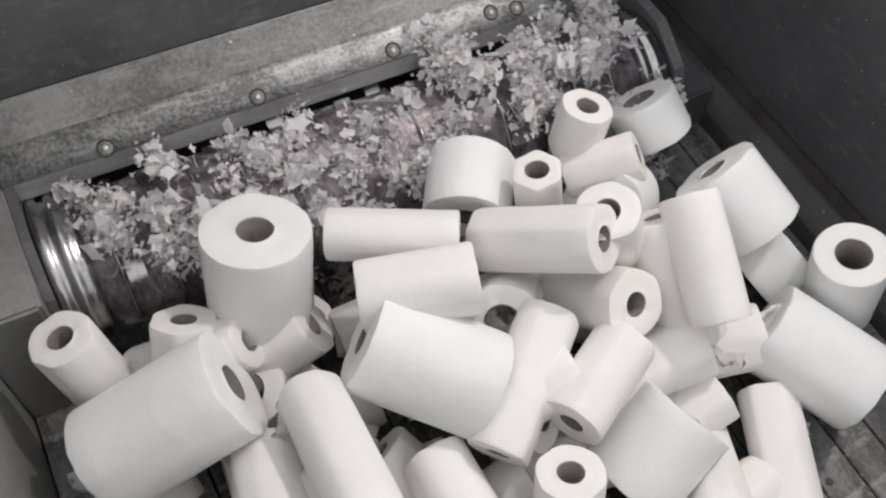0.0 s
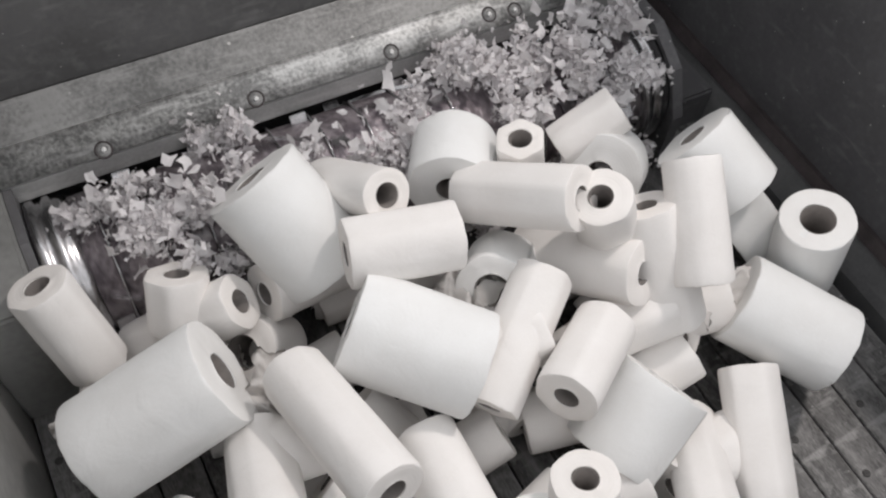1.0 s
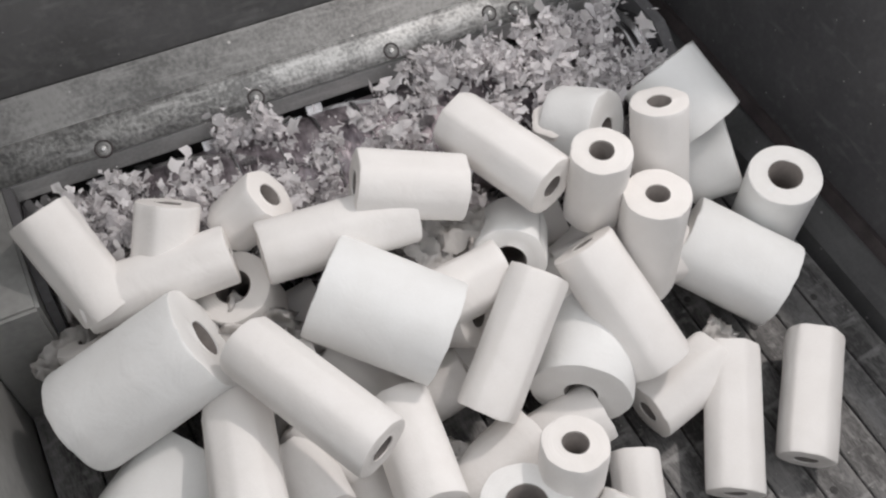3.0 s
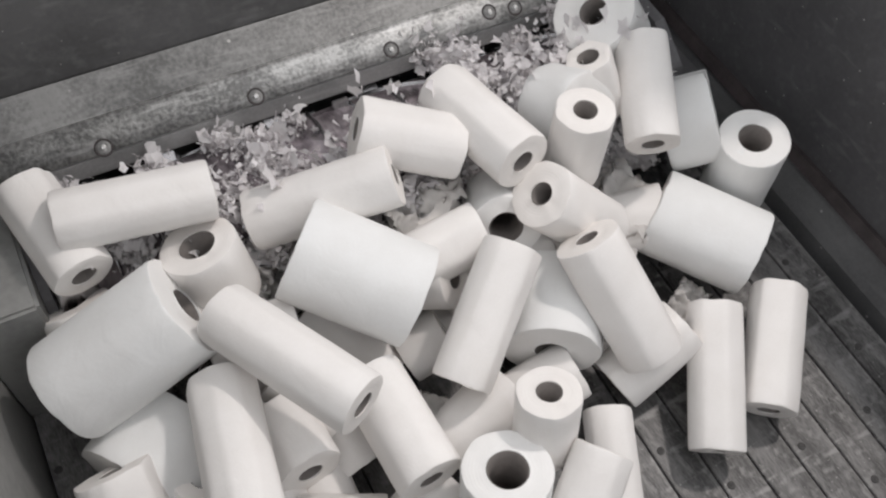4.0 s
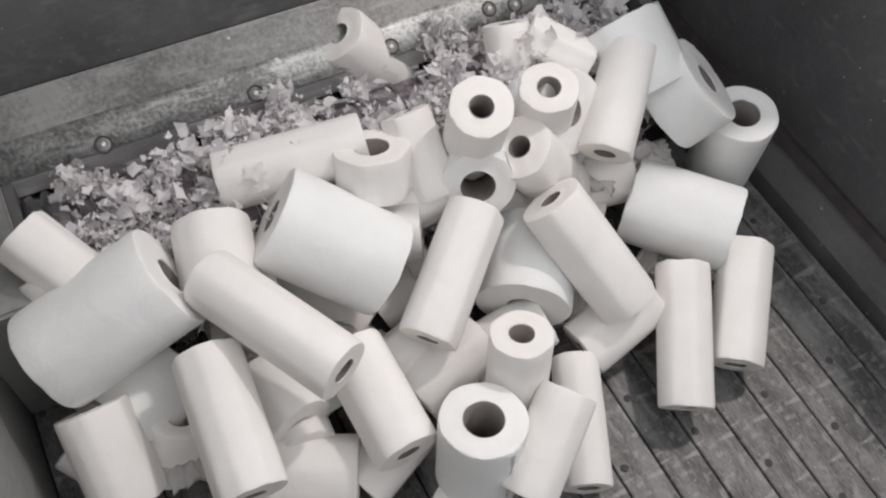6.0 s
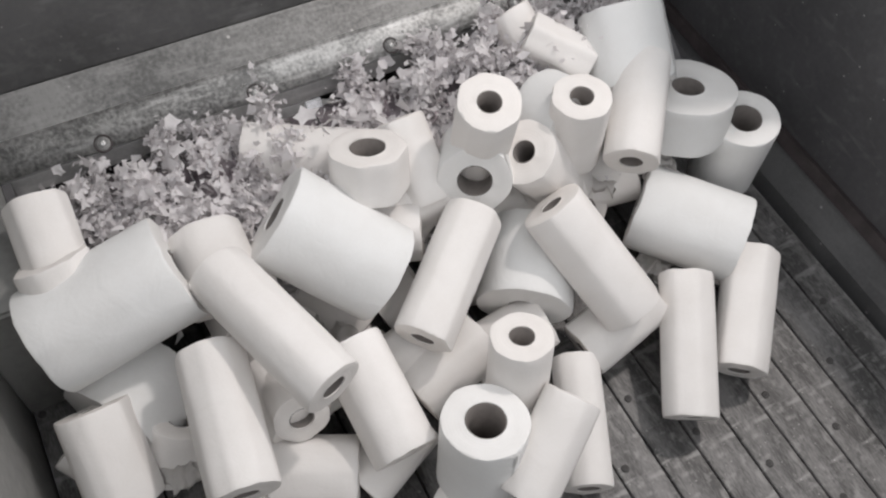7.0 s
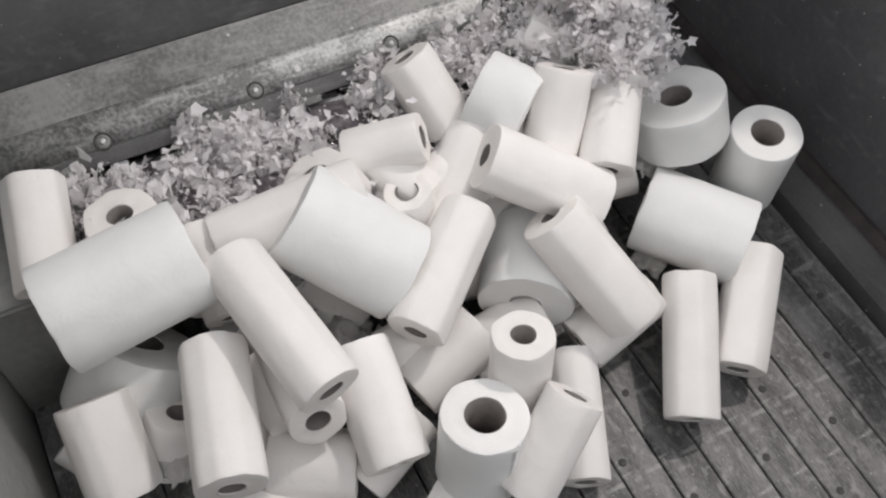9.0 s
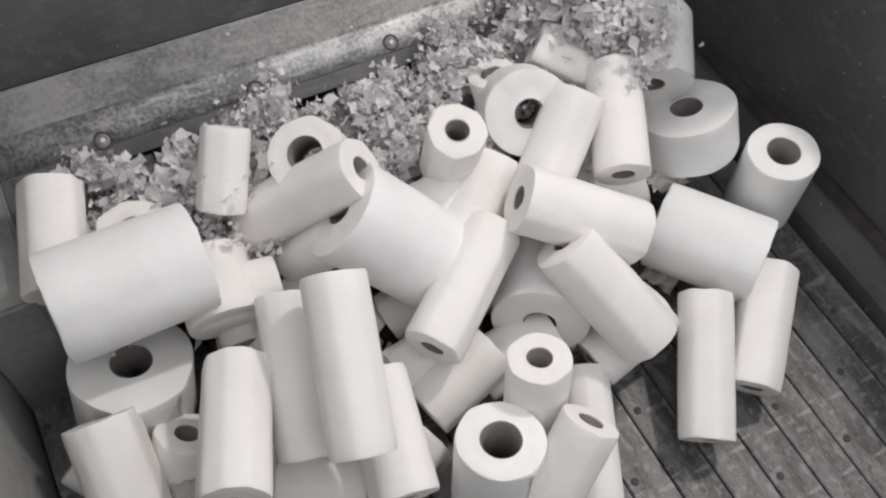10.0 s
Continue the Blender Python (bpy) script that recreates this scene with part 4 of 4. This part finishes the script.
    roll(0.045, 0.143, [(0, 0.466, 0.5, 0.051, 0.725, -0.689, 0), (6.1, 0.465, 0.499, 0.051, 0.724, -0.69, 0.003), (8.65, 0.463, 0.539, 0.325, 0.432, -0.404, 0.806), (9, 0.463, 0.496, 0.355, 0.847, -0.393, 0.358), (9.5, 0.314, 0.535, 0.35, 0.965, 0.028, 0.26), (10, 0.288, 0.454, 0.25, 0.476, -0.408, 0.779)])
    roll(0.051, 0.271, [(0, 0.152, 0.255, 0.057, -0.041, -0.999, 0), (5.3, 0.152, 0.256, 0.057, -0.042, -0.999, 0.004), (7.5, 0.152, 0.296, 0.17, -0.037, -0.874, 0.484), (9, 0.165, 0.242, 0.2, -0.025, -0.943, 0.333), (9.5, 0.15, 0.221, 0.24, -0.2, -0.957, 0.208), (10, 0.16, 0.247, 0.24, -0.24, -0.894, -0.377)])
    roll(0.047, 0.166, [(0, 0.114, 0.429, 0.053, 0.06, -0.998, 0), (5.8, 0.114, 0.429, 0.053, 0.059, -0.998, 0.004), (8, 0.114, 0.469, 0.235, 0.058, -0.998, -0.03), (9.5, 0.113, 0.438, 0.235, -0.085, -0.891, -0.445), (10, 0.127, 0.453, 0.21, -0.053, -0.857, -0.512)])
    roll(0.057, 0.195, [(5.5, 0.171, 0.413, 0.065, 0.974, -0.222, 0.048)])
    roll(0.052, 0.164, [(5.5, 0.064, 0.205, 0.088, 0.084, 0.9, 0.427)])
    roll(0.055, 0.150, [(5.5, 0.218, 0.277, 0.082, 0.179, -0.925, -0.336)])
    roll(0.053, 0.153, [(5.5, 0.274, 0.084, 0.073, -0.902, -0.37, -0.224)])
    roll(0.057, 0.200, [(5.5, 0.291, 0.417, 0.099, -0.456, 0.791, 0.408)])
    roll(0.059, 0.140, [(5.5, 0.588, 0.341, 0.075, -0.951, 0.257, -0.174)])
    roll(0.059, 0.165, [(5.5, 0.567, 0.183, 0.087, -0.954, -0.017, -0.3)])
    roll(0.052, 0.149, [(5.5, 0.129, 0.43, 0.241, -0.993, 0.11, 0.037)])
    roll(0.061, 0.166, [(5.5, 0.78, 0.333, 0.095, -0.913, -0.009, -0.407)])
    roll(0.059, 0.145, [(5.5, 0.768, 0.41, 0.191, -0.928, 0.174, -0.33)])
    roll(0.055, 0.141, [(5.5, 0.503, 0.44, 0.261, -0.964, 0.051, -0.259)])
    roll(0.051, 0.146, [(5.5, -0.164, 0.275, 0.083, -0.549, 0.712, 0.438)])
    roll(0.051, 0.129, [(5.5, 0.332, -0.085, 0.06, 0.593, -0.805, 0.008)])
    roll(0.050, 0.145, [(5.5, 0.048, 0.056, 0.065, 0.669, -0.728, -0.147)])
    roll(0.053, 0.138, [(5.5, 0.185, 0.332, 0.15, -0.518, 0.764, 0.384)])
    roll(0.059, 0.137, [(5.5, 0.651, 0.402, 0.155, -0.926, -0.048, -0.375)])
    roll(0.050, 0.138, [(5.5, 0.147, -0.046, 0.063, -0.753, 0.643, 0.137)])
    roll(0.062, 0.143, [(5.5, 0.912, 0.403, 0.139, -0.895, 0.329, -0.3)])
    roll(0.047, 0.111, [(0, 0.821, 0.833, 0.34, 0.129, 0.056, 0.99), (0.5, 0.826, 0.823, 0.34, 0.009, -0.003, 1), (0.9, 1.169, 1.181, -0.12, 0.184, 0.353, 0.917), (10, 1.264, 1.034, -0.12, 0.214, 0.385, 0.898)])
    roll(0.047, 0.139, [(0, 0.836, 0.76, 0.3, 0.778, -0.373, 0.506), (0.5, 0.86, 0.757, 0.3, 0.873, -0.216, 0.437), (1, 0.866, 0.757, 0.3, 0.851, -0.056, 0.522), (1.5, 0.867, 0.748, 0.325, 0.014, 0.162, 0.987), (1.9, 1.162, 1.142, -0.12, 0.224, -0.146, 0.964), (10, 1.242, 1.043, -0.12, 0.329, -0.014, 0.944)])
    roll(0.069, 0.092, [(0, 0.984, 0.823, 0.3, -0.265, 0.668, 0.695), (0.5, 0.993, 0.786, 0.3, -0.265, 0.671, 0.693), (1, 1.378, 1.157, -0.12, -0.117, 0.848, 0.517), (10, 1.469, 1.003, -0.12, -0.142, 0.83, 0.54)])
    roll(0.051, 0.118, [(0, -0.099, 0.638, 0.076, -0.211, 0.877, 0.432)])
    roll(0.052, 0.122, [(0, 0.063, 0.598, 0.06, -0.994, 0.096, 0.053)])
    roll(0.054, 0.118, [(0, 0.235, 0.617, 0.065, -0.989, -0.077, -0.123)])
    roll(0.055, 0.122, [(0, 0.393, 0.611, 0.071, -0.977, -0.042, -0.207)])
    roll(0.056, 0.125, [(0, 0.587, 0.566, 0.078, -0.953, -0.002, -0.304)])
    roll(0.059, 0.119, [(0, 0.764, 0.602, 0.08, -0.928, 0.177, -0.329)])
    roll(0.057, 0.106, [(0, 0.34, 0.758, 0.068, -0.99, 0.046, -0.135)])
    roll(0.054, 0.123, [(0, 0.155, 0.702, 0.072, -0.845, -0.477, -0.243)])
    roll(0.058, 0.119, [(0, 0.538, 0.7, 0.074, -0.967, 0.13, -0.217)])
    roll(0.057, 0.123, [(0, 0.811, 0.493, 0.084, -0.866, -0.198, -0.459)])
    roll(0.055, 0.103, [(0, 0.051, 0.778, 0.06, -0.993, -0.111, -0.03)])
    roll(0.059, 0.118, [(0, 0.948, 0.512, 0.083, -0.887, 0.203, -0.415)])
    roll(0.052, 0.107, [(0, 0.311, 0.45, 0.062, -0.988, 0.107, -0.111)])
    roll(0.055, 0.130, [(0, 0.787, 0.338, 0.081, -0.917, 0.062, -0.395)])


all_rolls()


# ---- torn paper ----
def flake(bm, m, size, rng):
    """A torn, curled scrap of paper with a ragged rim."""
    n = rng.randint(7, 10)
    a0, long, curl = rng.uniform(0, 6.28), rng.uniform(0.8, 1.5), rng.uniform(-0.5, 0.5) / size
    def spot(x, y, h):
        return bm.verts.new(m @ Vector((x * long, y / long ** 0.5, h + curl * x * x * 0.9)))
    mid = spot(0, 0, size * rng.uniform(-0.1, 0.1))
    rim, ring = [], []
    for i in range(n):
        a = a0 + 6.283 * i / n
        r = size * (rng.uniform(0.45, 0.8) if i % 2 else rng.uniform(0.75, 1.25))
        ring.append(spot(0.5 * r * math.cos(a), 0.5 * r * math.sin(a), size * rng.uniform(-0.12, 0.12)))
        rim.append(spot(r * math.cos(a + 0.2), r * math.sin(a + 0.2), size * rng.uniform(-0.28, 0.28)))
    for i in range(n):
        j = (i + 1) % n
        bm.faces.new((mid, ring[i], ring[j])).smooth = True
        bm.faces.new((ring[i], rim[i], rim[j], ring[j])).smooth = True


def turned(rng):
    return Euler((rng.uniform(0, 6.28), rng.uniform(0, 6.28), rng.uniform(0, 6.28))).to_matrix().to_4x4()


SHEETS = []


def torn_sheet(x, y, z, width, depth, tilt, lean, turn, seed):
    """A loose torn sheet, draped over the rolls; its place is in the moving floor's space."""
    bm = bmesh.new()
    rng = random.Random(seed)
    grid = []
    curl = rng.uniform(0.2, 0.6)
    for i in range(27):
        row = []
        for j in range(21):
            u, v = i / 26 - 0.5, j / 20 - 0.5
            edge = 1 + 0.22 * noise.noise((seed, 4 * u, 4 * v)) + 0.08 * noise.noise((seed, 17 * u, 17 * v))
            fold = abs(noise.noise((seed + 3, 3.5 * u, 2.2 * v))) + 0.45 * abs(noise.noise((seed + 9, 8 * u, 7 * v)))
            h = -curl * width * (u * u + 0.5 * v * v) - 0.05 * width / 0.12 * fold + 0.012 * noise.noise((seed + 5, 2 * u, 2 * v))
            row.append(bm.verts.new((u * width * edge, v * depth * edge, h)))
        grid.append(row)
    for p, q in zip(grid, grid[1:]):
        for j in range(20):
            bm.faces.new((p[j], p[j + 1], q[j + 1], q[j])).smooth = True
    bmesh.ops.solidify(bm, geom=bm.faces[:], thickness=0.0006)
    ob = tagged(part("torn_sheet", bm, PAPER), "crumpled loose sheet of white paper draped over the rolls", "paper sheet", "loose sheets")
    SHEETS.append((ob, pose(x, y, z, tilt, lean, turn)))


torn_sheet(0.914, 0.423, 0.2, 0.16, 0.12, 10, 5, 40, 1)
torn_sheet(0.875, 0.425, 0.17, 0.13, 0.1, 15, -10, 10, 2)
torn_sheet(0.489, 0.545, 0.28, 0.12, 0.1, 20, 10, 30, 3)
torn_sheet(0.545, 0.572, 0.27, 0.1, 0.1, -15, 20, 70, 4)
torn_sheet(-0.146, 0.613, 0.22, 0.13, 0.12, 20, -20, 20, 5)
torn_sheet(0.280, 0.310, 0.14, 0.15, 0.1, 0, 10, -20, 6)
torn_sheet(0.137, 0.513, 0.26, 0.13, 0.12, 25, -15, 50, 7)
torn_sheet(0.178, 0.509, 0.22, 0.15, 0.1, 10, 20, -30, 8)
torn_sheet(-0.042, 0.220, 0.12, 0.1, 0.1, 0, 20, 10, 9)
torn_sheet(1.019, 0.363, 0.2, 0.1, 0.08, 20, 10, 0, 10)
torn_sheet(0.946, 0.213, 0.085, 0.09, 0.07, 10, -15, 30, 11)
torn_sheet(0.353, 0.224, 0.15, 0.1, 0.08, 10, 15, 50, 12)
torn_sheet(0.060, 0.647, 0.2, 0.12, 0.1, 10, 15, 0, 13)

CLUMPS, SCRAPS = [], []


def torn_paper():
    rng = random.Random(21)
    kinds = []
    for k in range(8):
        bm = bmesh.new()
        for i in range(190):
            p = Vector((rng.gauss(0, 0.027), rng.gauss(0, 0.016), rng.gauss(0, 0.014)))
            flake(bm, Matrix.Translation(p) @ turned(rng), rng.uniform(0.0025, 0.0065) + 0.013 * rng.random() ** 5, rng)
        ob = part("torn_paper_clump", bm, SCRAP)
        tagged(ob, "loose clump of torn white paper scraps on the rotor", "paper scraps", "clumps of torn paper", "stuff")
        kinds.append(ob)
    # clumps: place along the rotor, angle on it, distance, when they come up
    for i in range(196):
        ob = kinds[i] if i < 8 else kinds[i % 8].copy()
        if i >= 8:
            scene.collection.objects.link(ob)
        x = X0 + 0.09 + (X1 - X0 - 0.15) * ((i * 0.6180339) % 1)
        early = i < 58
        if early:
            angle, far, born = rng.uniform(66, 165) if x > 0.12 else rng.uniform(66, 140), rng.uniform(0.15, 0.17), 0
        elif i < 132:
            angle, far, born = rng.uniform(58, 160), rng.uniform(0.15, 0.19), rng.uniform(3.0, 7.5)
        elif i >= 152:
            # the fluffy ball that wraps the wide roll by the wall, and more scraps along the rotor
            if i % 2:
                x, angle, far, born = rng.uniform(0.87, 1.0), rng.uniform(94, 120), rng.uniform(0.26, 0.33), rng.uniform(7.4, 8.3)
            else:
                angle, far, born = rng.uniform(80, 150), rng.uniform(0.16, 0.20), rng.uniform(4.0, 7.8)
        else:
            # the heap that gathers at the far end
            x, angle, far, born = rng.uniform(0.82, 1.03), rng.uniform(70, 130), rng.uniform(0.19, 0.27), rng.uniform(6.6, 7.8)
        CLUMPS.append((ob, x, angle, far, born, rng.uniform(0, 6.28), turned(rng)))
    shapes = []
    for k in range(14):
        bm = bmesh.new()
        flake(bm, Matrix.Identity(4), rng.uniform(0.008, 0.02), rng)
        ob = part("torn_scrap", bm, SCRAP)
        shapes.append(tagged(ob, "small torn scrap of white paper tossed over the rotor", "paper scrap", "flying scraps"))
    for i in range(110):
        ob = shapes[i] if i < 14 else shapes[i % 14].copy()
        if i >= 14:
            scene.collection.objects.link(ob)
        SCRAPS.append((ob, rng.uniform(X0 + 0.06, X1 - 0.09), rng.uniform(0.6, 1.3), rng.uniform(0, 1), rng.uniform(0.02, 0.13),
                       rng.uniform(-0.07, 0.06), turned(rng), rng.uniform(-200, 200)))


torn_paper()


def motions():
    steps = [i * 0.2 for i in range(51)]
    times = sorted({a for a, _ in FLOOR})
    walk(DECK, [(t, pose(0, floor_at(t), 0)) for t in times])
    walk(DRUM, [(t, pose(0, *AXLE, 330 * t, 0, 0)) for t in steps])
    for thing, keys, spin in ROLLS:
        rows, turn, last = [], None, None
        for t in steps:
            p, ax = bend(keys, t)
            if turn is None:
                turn = ax.to_track_quat("Z", "Y") @ Euler((0, 0, radians(spin))).to_quaternion()
            else:
                turn = last.rotation_difference(ax) @ turn
            last = ax
            rows.append((t, Matrix.Translation((p.x, p.y + floor_at(t), p.z)) @ turn.to_matrix().to_4x4()))
        walk(thing, rows)
    for ob, m in SHEETS:
        walk(ob, [(t, Matrix.Translation((0, floor_at(t), 0)) @ m) for t in times])
    for ob, x, angle, far, born, beat, turn in CLUMPS:
        rows = []
        for t in steps:
            hop = abs(math.sin(5.2 * t + beat)) * 0.022 + 0.008 * math.sin(9.1 * t + 2 * beat)
            a = radians(angle + 14 * math.sin(3.3 * t + beat))
            rise = min(1.0, max(0.0, (t - born) / 0.8 + (1 if born == 0 else 0)))
            r = far + hop
            z = AXLE[1] + r * math.sin(a)
            rows.append((t, Matrix.Translation((x + 0.03 * math.sin(1.7 * t + beat), AXLE[0] + r * math.cos(a), z - (1 - rise) * 0.30 - (0.035 if x < 0.65 else 0.0)))
                         @ pose(0, 0, 0, 30 * math.sin(2.9 * t + beat), 0, 0) @ turn))
        walk(ob, rows)
    for ob, x, period, start, height, drift, turn, spin in SCRAPS:
        rows = []
        for t in steps:
            u = (t / period + start) % 1.0
            up = 4 * u * (1 - u)
            lap = math.floor(t / period + start)
            xx = x + 0.05 * math.sin(lap * 2.4)
            rows.append((t, Matrix.Translation((xx, AXLE[0] - 0.05 + drift + 0.05 * (u - 0.5), AXLE[1] + 0.145 + height * up))
                         @ pose(0, 0, 0, spin * 0.4 * t, 0.7 * spin * 0.4 * t, 0) @ turn))
        walk(ob, rows)


motions()
